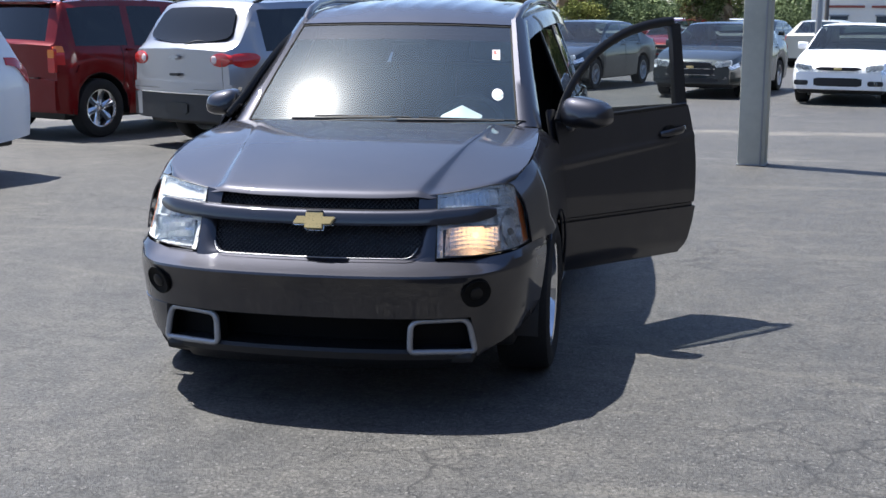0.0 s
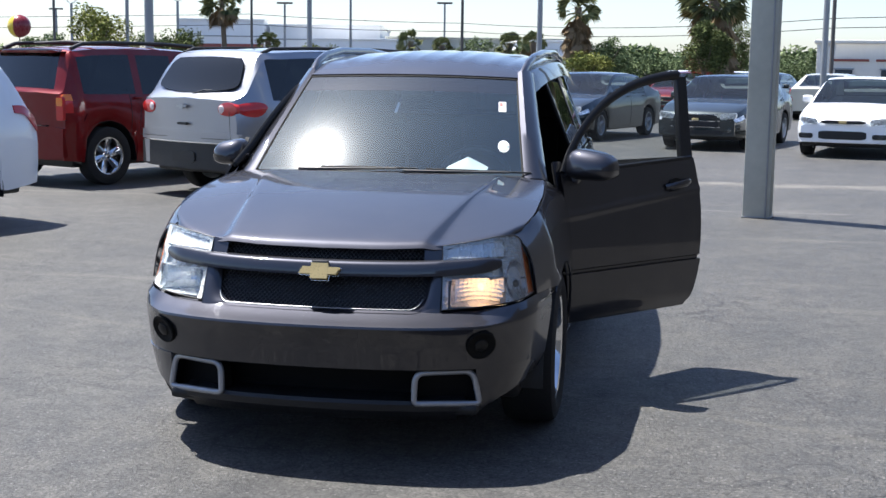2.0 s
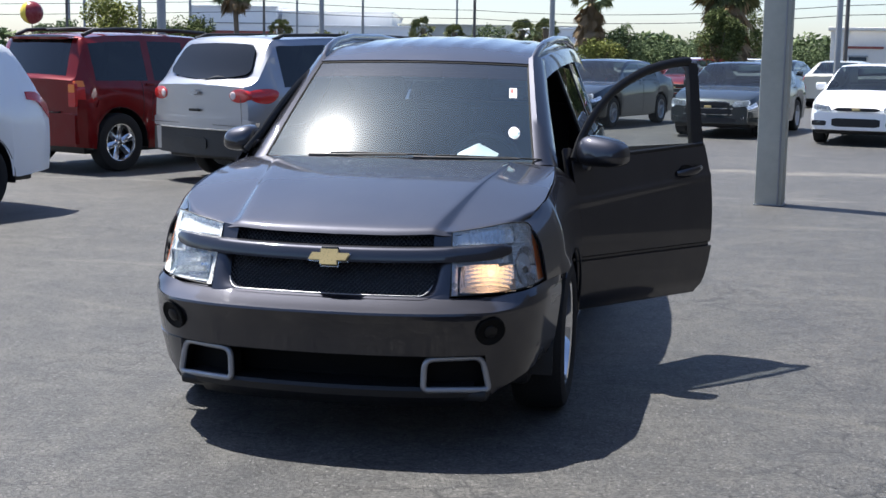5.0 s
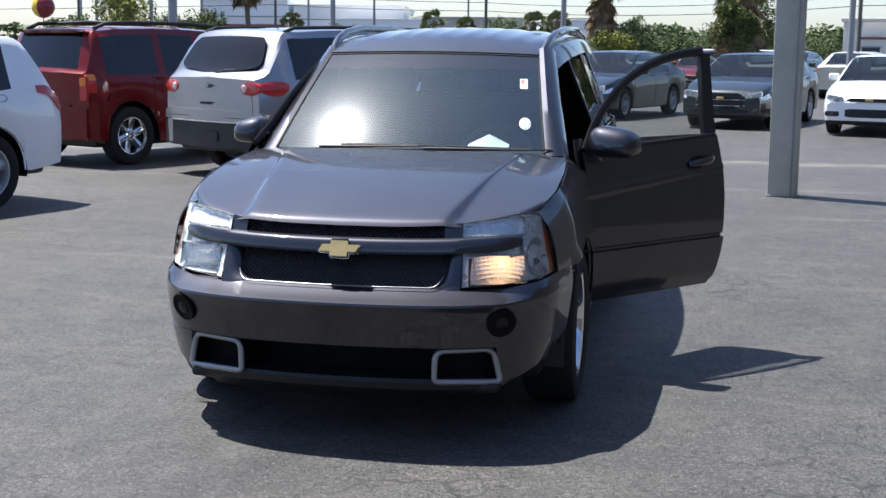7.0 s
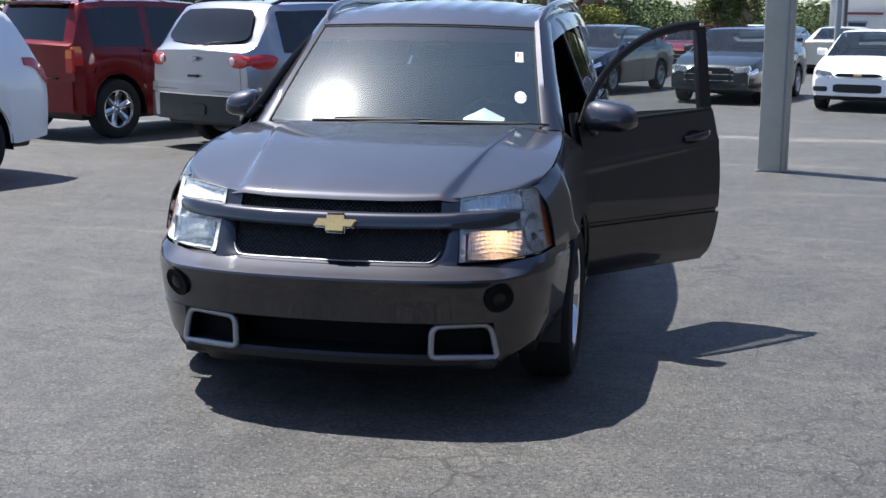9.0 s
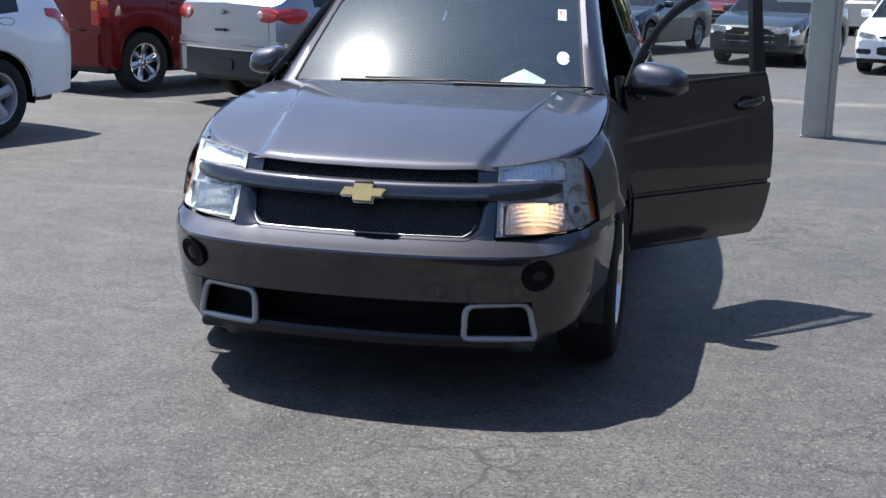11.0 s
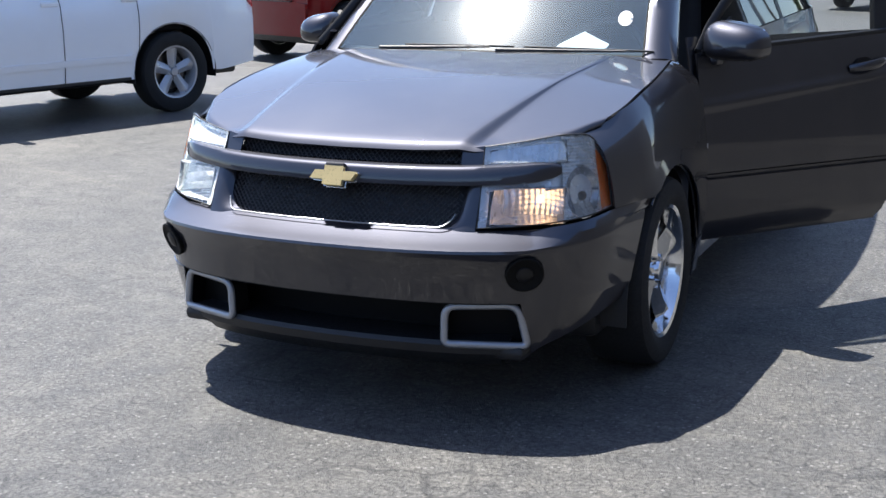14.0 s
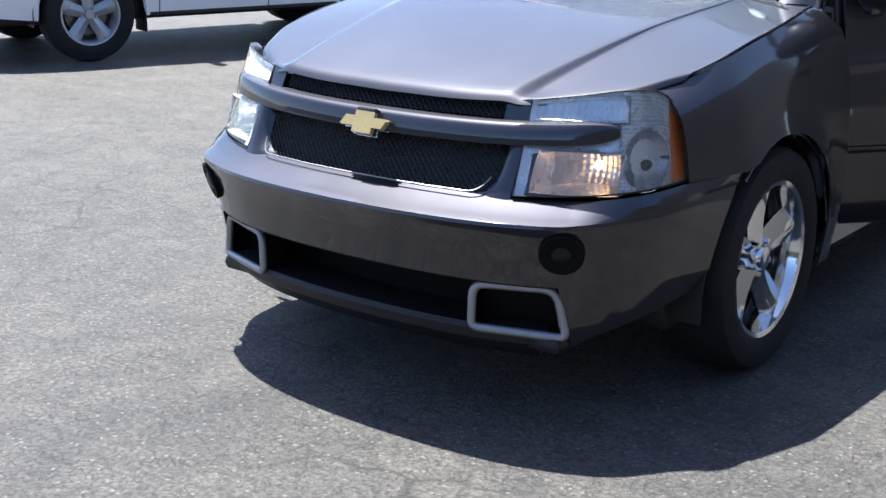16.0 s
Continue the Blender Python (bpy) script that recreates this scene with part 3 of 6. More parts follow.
        sheet("upper_cheek", lambda u, v, s=s: nose(s * nose_t(0.437 + 0.08 * u), front_inset(0.80 + 0.072 * v) + 0.004, 0.80 + 0.072 * v + 0.012 * u * v), steps(0, 1, 4), steps(0, 1, 3), PAINT, car)
    turn_up = [(0.382 + 0.060 * math.sin(a), 0.641 + 0.060 * (1 - math.cos(a)), 0.020 * math.sin(a) ** 2) for a in steps(0, 1.2, 12)]
    trim = [(-x, z, d) for x, z, d in reversed(turn_up)] + [(x, 0.641, 0) for x in steps(-0.37, 0.37, 28)] + turn_up
    part("grille_trim", tube([nose(nose_t(x), front_inset(z) - 0.011 + d, z) for x, z, d in trim], 0.0020, 6), SATIN, grille, "thin bright trim")

    def bar(t, i):
        k = min(1, (5.0 - abs(t)) / 0.9)
        h = 0.031 * (0.42 + 0.58 * k ** 0.5)
        prof = ((0.03, -0.9), (-0.004, -1.0), (-0.020, -0.85), (-0.028, -0.2), (-0.032, 0.6), (-0.029, 0.88), (-0.018, 1.0), (0.03, 1.08))
        d, v = prof[i]
        z = 0.789 + 0.022 * (abs(t) / 5) ** 2 + v * h
        return nose(t, front_inset(z) + d * (0.5 + 0.5 * k), z)
    sheet("grille_bar", bar, [i / 5 for i in range(-25, 26)], range(8), PAINT, car, "painted bar across the grille and lamps", 0.003)
    out = [(-0.032, 0.028), (0.032, 0.028), (0.032, 0.0115), (0.079, 0.0115), (0.067, -0.0115), (0.032, -0.0115), (0.032, -0.030), (-0.032, -0.030), (-0.032, -0.0115), (-0.079, -0.0115), (-0.067, 0.0115), (-0.032, 0.0115)]
    badge = part("badge", plate(out, -0.012, None, 0.003), GOLD, car, "gold badge with a bright rim", at=pose(0.008, front_inset(0.782) - 0.040, 0.782, -24))
    part("badge_rim", plate([(x * 1.07, z * 1.12) for x, z in out], 0.02, lambda x, y, z: (x, y + 0.001, z), 0.002), CHROME, badge)
    part("badge_base", box((0.068, 0.05, 0.012), 0.004), TRIM, badge, at=pose(0, 0.012, 0.036))
    # headlamps
    for s in (-1, 1):
        t0, t1 = nose_t(0.517), 7.2

        def bounds(u):
            lo = 0.640 + 0.030 * u
            hi = curve_at([(0, 0.882), (0.2, 0.897), (0.5, 0.915), (0.75, 0.913), (0.85, 0.896), (0.93, 0.860), (1, 0.805)], u)
            return lo, hi

        def skin(u, v, back=0.0, s=s):
            lo, hi = bounds(u)
            z = lo + (hi - lo) * v
            return nose(s * (t0 + (t1 - t0) * u), front_inset(z) - 0.006 + back, z)
        us = [0, 0.06, 0.15, 0.25, 0.35, 0.45, 0.55, 0.65, 0.74, 0.80, 0.85, 0.89, 0.925, 0.96, 0.985, 1]
        ts, span = s * t0, s * (t1 - t0)

        def at_z(u, z, back):
            return nose(ts + span * u, front_inset(z) + back, z)
        hv, hf = grid(lambda u, v: skin(u, v, 0.035 * min(1, 8 * min(u, 1 - u, v, 1 - v)) + 0.004), steps(0, 1, 24), steps(0, 1, 14), False, 0.003)

        def open_front(f):
            """The housing leaves a window for the low beam's bowl."""
            c = sum((hv[i] for i in f), Vector()) / len(f)
            return 0.52 < abs(c.x) < 0.722 and c.z < 0.752
        lamp = part("headlamp", mesh_of("housing", hv, [f for f in hf if not open_front(f)]), HOUSING, car, "silvery headlamp under a clear lens, with an amber side strip")
        sheet("lamp_lens", lambda u, v: skin(u, v), us, steps(0, 1, 8), LENS, lamp, "clear lens", 0.0).visible_shadow = False
        edge = [skin(u, 0) for u in us] + [skin(1, v) for v in (0.25, 0.5, 0.75)] + [skin(u, 1) for u in reversed(us)] + [skin(0, v) for v in (0.75, 0.5, 0.25)]
        part("lamp_gasket", tube(edge, 0.0024, 6, True), BLACK, lamp)

        ahead, across = Vector((0.15 * s, -0.989, 0)), Vector((0.989, 0.15 * s, 0))
        focal = 0.032

        def cover(x, z):
            return nose(s * nose_t(abs(x) + 0.03), front_inset(z), z).y + 0.006

        def dish(a, b, base=0.0):
            """A parabolic reflector, its axis a little outwards, cut off behind the slanting lens."""
            w, h = 0.212 * (a - 0.5), 0.108 * (b - 0.5)
            deep = (w * w + h * h) / (4 * focal) + 0.0006 * math.cos(a * 75) + 0.0004 * math.cos(b * 40)
            return Vector((s * 0.618, base, 0.702)) + across * w + ahead * deep + Vector((0, 0, h))
        rim_at = [(k, e) for k in steps(0, 1, 10) for e in (0, 1)] + [(e, k) for k in steps(0, 1, 10) for e in (0, 1)]
        back_y = max(cover(p.x, p.z) - p.y for p in (dish(a, b) for a, b in rim_at))
        low = part("low_beam", mesh_of("dish", *grid(lambda a, b: dish(a, b, back_y), steps(0, 1, 60), steps(0, 1, 24), False, 0.002), sharp=60), BOWL, lamp, "fluted low beam reflector")
        loop = [(k, 0) for k in steps(0, 1, 12)] + [(1, k) for k in steps(0, 1, 8)[1:]] + [(k, 1) for k in steps(1, 0, 12)[1:]] + [(0, k) for k in steps(1, 0, 8)[1:-1]]
        ends = [dish(a, b, back_y) for a, b in loop]
        lips = [Vector((p.x, min(p.y, cover(p.x, p.z)), p.z)) for p in ends]
        k = len(loop)
        part("beam_shroud", mesh_of("shroud", ends + lips, [(i, (i + 1) % k, (i + 1) % k + k, i + k) for i in range(k)]), HOUSING, low)
        cu, cz, ru, rz = 0.700, 0.735, 0.170, 0.080

        def cup(r, a, s=s):
            flute = 0.0016 * abs(math.sin(a * 9)) * r
            return at_z(cu + ru * r * math.cos(a), cz + rz * r * math.sin(a), 0.004 + 0.05 * (1 - r * r) + flute)
        turn_bowl = part("turn_signal", mesh_of("cup", *grid(cup, (0.1, 0.3, 0.5, 0.7, 0.85, 1), steps(0, 2 * math.pi, 72), False, 0.002), sharp=60), MIRROR, lamp, "round silvered turn signal bowl")
        part("signal_rim", tube([cup(1.0, a) for a in steps(0, 2 * math.pi, 40)[:-1]], 0.003, 6, True), BOWL, turn_bowl)
        high = part("high_beam", mesh_of("ramp", *grid(lambda a, b: at_z(0.03 + 0.53 * a, 0.834 + (0.036 + 0.036 * a - 0.02 * max(0, a - 0.8) / 0.2) * b, 0.003 + 0.006 * b + 0.0012 * abs(math.sin(a * 40))), steps(0, 1, 120), steps(0, 1, 4), False, 0.002), sharp=60), HOUSING, lamp, "boxy high beam reflector")
        box_rim = [at_z(u, z, 0.006) for u, z in ((0.03, 0.832), (0.2, 0.832), (0.4, 0.833), (0.57, 0.836), (0.575, 0.865), (0.53, 0.893), (0.4, 0.893), (0.2, 0.885), (0.03, 0.872))]
        part("beam_rim", tube(box_rim, 0.004, 6, True), HOUSING, high, "bright clear rim")
        p = Vector((s * 0.618, back_y, 0.702)) + ahead * focal
        glow = LIT if s > 0 else DIM
        part("bulb", lathe([(0, -0.016), (0.010, -0.011), (0.014, 0), (0.010, 0.014), (0, 0.018)], 14, "y"), glow, low, "lit orange daytime bulb" if s > 0 else "", at=Matrix.Translation(p))
        p = nose(s * (t0 + (t1 - t0) * 0.70), front_inset(0.72) + 0.03, 0.72)
        part("amber_bulb", lathe([(0, -0.012), (0.012, -0.008), (0.016, 0.004), (0.012, 0.02)], 12, "y"), BRAKE, lamp, at=Matrix.Translation(p))
        sheet("amber_strip", lambda u, v: skin(0.872 + 0.112 * u, 0.03 + 0.84 * v, 0.005), steps(0, 1, 3), steps(0, 1, 6), AMBER, lamp, "amber side marker", 0.003)
        verts, faces = [], []
        n, cols = 24, steps(0.515, 0.872, 22)
        for i in range(n):
            for ua, ub in zip(cols, cols[1:]):
                lo, hi = bounds((ua + ub) / 2)
                va, vb = 0.02 + 0.96 * i / n, 0.02 + 0.96 * (i + 1) / n
                z = lo + (hi - lo) * (va + vb) / 2
                if math.hypot(((ua + ub) / 2 - cu) / ru, (z - cz) / rz) < 1 or (ub < 0.58 and 0.828 < z < 0.897):
                    continue
                k = len(verts)
                for f in steps(0, 1, 5):
                    depth = 0.009 - 0.0032 * math.sin(math.pi * f)
                    verts += [skin(ua, va + (vb - va) * f, depth), skin(ub, va + (vb - va) * f, depth)]
                faces += [(k + 2 * f, k + 2 * f + 1, k + 2 * f + 3, k + 2 * f + 2) for f in range(5)]
        part("lamp_ribs", mesh_of("ribs", verts, faces, 45), HOUSING, lamp)
    # bonnet

    def hood(i, v):
        u = i / 40
        flat = u * 0.79 if abs(u) <= 0.5 else math.copysign(0.395 + 0.05 * (abs(u) - 0.5) / 0.15 if abs(u) <= 0.65 else 0.445 + 0.355 * (abs(u) - 0.65) / 0.35, u)
        y1 = 1.27 + 0.20 * (flat / 0.80) ** 2
        y0 = hood_front(flat)
        y = y0 + (y1 - y0) * v
        edge = min(0.80, hood_edge(y) - 0.004)
        crease, facet = hood_crease(y)
        a = abs(u)
        x = crease * a / 0.5 if a <= 0.5 else crease + facet * (a - 0.5) / 0.15 if a <= 0.65 else crease + facet + (edge - crease - facet) * (a - 0.65) / 0.35
        x = math.copysign(x, u)
        z = hood_z(x, y)
        lip = max(0, 0.03 - v * (y1 - y0)) / 0.03
        return Vector((x, y, z - 0.014 * lip * lip))
    vs = [0, 0.008, 0.018, 0.03, 0.06, 0.1, 0.15, 0.2, 0.3, 0.4, 0.5, 0.6, 0.7, 0.8, 0.9, 1]
    sheet("bonnet", hood, range(-40, 41), vs, PAINT, car, "broad bonnet with two soft creases", 0.012, sharp=50)
    # front wings
    for s in (-1, 1):
        def wing(y, k, s=s):
            top = hood_edge(y)
            zt = hood_z(top, y) - 0.004
            base = 0.666 if y < ARCH_Y else 0.23
            zb = arch(y, base)
            z = zb + (zt - zb) * k
            share = (z - 0.25) / (zt - 0.25)
            x = side_x(y, share, top + 0.004)
            x += 0.012 * max(0, 1 - abs(math.hypot(y - ARCH_Y, z - ARCH_Z) - ARCH_R) / 0.06) - 0.055 * max(0, 0.75 - y) / 0.22
            return Vector((s * x, y, z))
        ys = [0.515, 0.53, 0.55, 0.575, 0.60, 0.62, 0.645, 0.67, 0.70, 0.74, 0.80, 0.87, 0.94, 1.0, 1.06, 1.13, 1.20, 1.27, 1.32, 1.36, 1.385, 1.40, 1.403, 1.43, 1.47, 1.50]
        sheet("front_wing", wing, ys, steps(0, 1, 12), PAINT, car, "", 0.006)
        lip = [(s * 0.900, ARCH_Y + (ARCH_R - 0.004) * math.cos(a), ARCH_Z + (ARCH_R - 0.004) * math.sin(a)) for a in steps(0.12, math.pi - 0.85, 24)]
        part("arch_lip", tube(lip, 0.005, 6), PAINT, car)
        for cy in (ARCH_Y, 3.855):
            def liner(a, k, s=s, cy=cy):
                return (s * (0.868 - 0.30 * k), cy + 0.41 * math.cos(a), ARCH_Z - 0.06 + 0.44 * math.sin(a))
            sheet("wheel_arch_liner", liner, steps(-0.1, math.pi + 0.1, 16), (0, 0.5, 1), BLACK, car, "", 0.004)
    # windscreen, cowl, pillars
    us = steps(-1, 1, 16)
    glass = sheet("windscreen", windscreen, us, steps(0, 0.84, 10), GLASS_FRONT, car, "tinted windscreen catching the sun", 0.0)
    glass.visible_shadow = False
    sheet("shade_band", windscreen, us, steps(0.84, 1, 3), GLASS_BAND, glass, "dark shade band", 0.0)
    frame_pts = [windscreen(-1, v) + Vector((0, 0.004, -0.003)) for v in steps(0, 1, 8)] + [windscreen(u, 1) + Vector((0, 0.004, -0.003)) for u in steps(-1, 1, 12)] + [windscreen(1, v) + Vector((0, 0.004, -0.003)) for v in steps(1, 0, 8)]
    part("windscreen_seal", tube(frame_pts, 0.009, 6), PIT, glass)
    sheet("cowl", lambda u, v: (u * 0.70, 1.20 + 0.17 * v + (0.17 - 0.0 * v) * u * u, 1.062 + 0.018 * v), us, steps(0, 1, 3), BLACK, car, "black cowl panel", 0.006)
    for x0, x1 in ((-0.42, 0.06), (0.10, 0.60)):
        a, b = windscreen(x0 / 0.66, 0.0), windscreen(x1 / 0.66, 0.02)
        c = (a + b) / 2 + Vector((0, -0.035, 0.02))
        wiper = part("wiper", tube([a + Vector((0, -0.045, 0.008)), c - Vector((0, 0, 0.012)), b + Vector((0, -0.02, 0.008))], [0.009, 0.007, 0.004], 6), TRIM, car, "wiper at rest")
        part("wiper_blade", tube([windscreen(x / 0.66, 0.020) + Vector((0, -0.012, 0.010)) for x in steps(x0 + 0.1, x1 + 0.1, 6)], 0.0045, 5), BLACK, wiper)
    for s in (-1, 1):
        def pillar(v, k, s=s):
            a = windscreen(s, v)
            x = abs(a.x) + (0.004, 0.024, 0.058, 0.078, 0.074)[k] * (1.25 - 0.35 * v)
            return Vector((s * x, a.y + (0.0, 0.010, 0.045, 0.10, 0.14)[k], a.z + (0.0, 0.012, 0.010, -0.004, -0.03)[k]))
        sheet("windscreen_pillar", pillar, steps(-0.05, 1.08, 12), range(5), PAINT, car, "", 0.006)

    def roof(y, k):
        e = k
        half = roof_half(y)
        front = max(0, 1 - (y - 1.96) / 0.3)
        yy = y + 0.006 + 0.055 * front * e * e
        z = roof_top(y) - (0.012 + 0.034 * (1 - front)) * e * e
        if 2.2 < y < 4.4:
            z += 0.004 * (math.cos(e * 9 * math.pi) > 0.3)
        return Vector((half * e, yy, z))
    top = sheet("roof", roof, [1.962, 1.98, 2.0, 2.04, 2.10, 2.18, 2.22, 2.4, 2.7, 3.0, 3.3, 3.6, 3.9, 4.2, 4.45, 4.6], [i / 20 for i in range(-20, 21)], PAINT, car, "roof with shallow lengthwise ribs", 0.006)
    for s in (-1, 1):
        rail = [(s * (roof_half(y) - 0.015), y, roof_top(y) - 0.05 + h) for y, h in ((2.03, -0.01), (2.10, 0.018), (2.22, 0.034), (2.4, 0.046), (2.8, 0.05), (3.5, 0.05), (4.1, 0.045), (4.35, 0.025), (4.45, 0.0))]
        part("roof_rail", tube(rail, 0.021, 8, False, (1.0, 1.15)), PAINT, car, "painted roof rail")

        def cant(y, k, s=s):
            half = roof_half(y)
            front = max(0, 1 - (y - 1.96) / 0.3)
            z = roof_top(y) - 0.050 + 0.034 * front
            return (s * (half + (-0.004, 0.022, 0.045, 0.062)[k]), y + 0.006 + 0.055 * front, z + (0.0, -0.008, -0.04, -0.085)[k])
        sheet("roof_side", cant, [1.962, 2.0, 2.06, 2.2, 2.5, 3.0, 3.5, 4.0, 4.4, 4.6], range(4), PAINT, car, "", 0.006)
        # flank behind the front door
        def flank(y, k, s=s):
            zt = 1.10
            zb = arch(y, 0.26, 3.855)
            z = zb + (zt - zb) * k
            x = side_x(y, (z - 0.25) / (zt - 0.25), 0.835) - 0.045 * max(0, (y - 2.7) / 1.7) - 0.10 * max(0, (y - 4.4) / 0.45) ** 2
            return Vector((s * x, y, z))
        ys = [2.53, 2.7, 3.0, 3.3, 3.42, 3.452, 3.47, 3.51, 3.56, 3.62, 3.70, 3.78, 3.86, 3.94, 4.02, 4.10, 4.16, 4.20, 4.24, 4.258, 4.27, 4.4, 4.55, 4.7, 4.83]
        sheet("flank", flank, ys, steps(0, 1, 9), PAINT, car, "", 0.006)
        sheet("rear_side_glass", lambda y, k, s=s: (s * (0.820 - 0.176 * k - 0.050 * max(0, (y - 2.7) / 1.7) - 0.10 * max(0, (y - 4.2) / 0.6) ** 2), y - 0.05 * k, 1.10 + (roof_top(y) - 0.135 - 1.10) * k), [2.62, 3.0, 3.45, 3.5, 3.9, 4.2, 4.5], steps(0, 1, 4), GLASS_DARK, car, "dark privacy glass", 0.0)
        for y0, y1 in ((2.55, 2.59), (3.44, 3.53), (4.40, 4.56)):
            sheet("window_pillar", lambda y, k, s=s: (s * (0.824 - 0.176 * k - 0.050 * max(0, (y - 2.7) / 1.7) - 0.10 * max(0, (y - 4.2) / 0.6) ** 2), y - 0.05 * k, 1.095 + (roof_top(y) - 0.130 - 1.095) * k), (y0, y1), steps(0, 1, 4), PAINT if y0 > 4 else BLACK, car, "", 0.012)
        # sill under the open door
        sheet("door_sill", lambda y, k, s=s: (s * (0.80, 0.865, 0.875, 0.82)[k], y, (0.42, 0.40, 0.28, 0.22)[k]), (1.48, 2.0, 2.55), range(4), PAINT, car, "", 0.006)
        wheel(car, pose(s * 0.785, ARCH_Y, 0.345, 0, 0, 0 if s > 0 else 180), 0.345, 0.238, 0.235, 5, CHROME, broad=1.22)
        wheel(car, pose(s * 0.785, 3.855, 0.345, 0, 0, 0 if s > 0 else 180), 0.345, 0.238, 0.235, 5, CHROME, broad=1.22)
    # tail
    sheet("tailgate", lambda x, k: (x * (0.77 - 0.23 * max(0, k - 0.5) / 0.5), 4.86 - 0.27 * max(0, k - 0.5) / 0.5 - 0.05 * x * x, 0.30 + 1.30 * k), steps(-1, 1, 10), steps(0, 1, 8), PAINT, car, "", 0.02)
    # underside and cabin
    part("underbody", box((1.55, 4.1, 0.14), 0.03), BLACK, car, at=pose(0, 2.6, 0.27))
    part("splash_shield", box((1.30, 0.62, 0.05), 0.02), BLACK, car, at=pose(0, 0.50, 0.235))
    part("engine_bay", box((1.10, 0.75, 0.55), 0.03), BLACK, car, at=pose(0, 0.82, 0.56))
    part("firewall", box((1.5, 0.06, 0.68), 0.02), BLACK, car, at=pose(0, 1.44, 0.66))
    part("cabin_floor", box((1.58, 3.2, 0.05), 0.02), CABIN, car, at=pose(0, 3.1, 0.40))
    part("headlining", box((1.04, 2.2, 0.03), 0.01), CABIN_GREY, car, at=pose(0, 3.32, 1.50))
    dash = part("dashboard", mesh_of("dash", *grid(lambda x, k: (x * 0.70, 1.42 + (0.0, 0.18, 0.30, 0.33, 0.30)[k] + 0.08 * x * x, (1.05, 1.062, 1.045, 0.95, 0.65)[k] - 0.02 * abs(x) ** 3), steps(-1, 1, 12), range(5), False, 0.02)), CABIN_GREY, car, "grey dashboard")
    ringp = [(0.36 + 0.185 * math.cos(a), 1.86 + 0.07 * math.sin(a), 1.00 + 0.172 * math.sin(a)) for a in steps(0, 2 * math.pi, 28)[:-1]]
    steer = part("steering_wheel", tube(ringp, 0.016, 8, True), CABIN_GREY, car, "grey steering wheel")
    part("steering_hub", box((0.17, 0.06, 0.13), 0.03), CABIN_GREY, steer, at=pose(0.36, 1.855, 0.99, -22))
    for x in (-0.37, 0.37):
        seat = part("front_seat", box((0.50, 0.50, 0.16), 0.05, 3), CABIN, car, "dark cloth seat", at=pose(x, 2.35, 0.62, 6))
        part("seat_back", box((0.48, 0.13, 0.62), 0.05, 3, (0.85, 0.8)), CABIN, seat, at=pose(0, 0.30, 0.36, -14))
        part("headrest", box((0.26, 0.09, 0.17), 0.04, 3), CABIN, seat, at=pose(0, 0.38, 0.76, -10))
    bench = part("rear_seat", box((1.25, 0.5, 0.16), 0.05, 3), CABIN, car, at=pose(0, 3.3, 0.64))
    part("bench_back", box((1.25, 0.13, 0.60), 0.05, 3), CABIN, bench, at=pose(0, 0.28, 0.35, -14))
    part("mirror_inside", box((0.22, 0.03, 0.06), 0.012), CABIN_GREY, car, at=pose(0.0, 1.98, 1.475))
    # paper and stickers
    a = windscreen(0.50, 0.045)
    part("window_note", mesh_of("note", *grid(lambda u, v: (0.27 + 0.20 * u, 1.47 + 0.10 * v + 0.03 * u, 1.082 + 0.05 * v * (1 - abs(2 * u - 1)) + 0.02 * v), steps(0, 1, 6), steps(0, 1, 4), False, 0.001)), PAPER, dash, "folded white paper on the dashboard")

    def decal(name, u, v, du, dv, mat, lift, oval=False):
        def fn(a, b):
            r = a
            if oval:
                w = 2 * math.pi * b
                p = windscreen(u + du * r * math.cos(w), v + dv * r * math.sin(w))
            else:
                p = windscreen(u + du * (2 * a - 1), v + dv * (2 * b - 1))
            return p + Vector((0, -0.73 * lift, 0.68 * lift))
        return part(name, mesh_of(name, *grid(fn, steps(0.02 if oval else 0, 1, 4), steps(0, 1, 20 if oval else 4), False, 0.0005)), mat, glass)
    decal("sticker", 0.862, 0.695, 0.032, 0.052, PAPER, 0.003)["label"] = "white price sticker with a red corner"
    decal("sticker_print", 0.852, 0.715, 0.013, 0.020, STICKER_RED, 0.005)
    decal("oval_sticker", 0.868, 0.285, 0.044, 0.060, PAPER, 0.003, True)["label"] = "pale blue oval sticker"
    decal("oval_sticker_face", 0.868, 0.285, 0.036, 0.048, STICKER_BLUE, 0.005, True)
    # mirror on the closed side
    mirror(car, pose(-0.80, 1.62, 1.105) @ Matrix.Diagonal((0.74, 1, 0.92, 1)), -1)
    front_door(car, 1)
    front_door(car, -1)
    return car


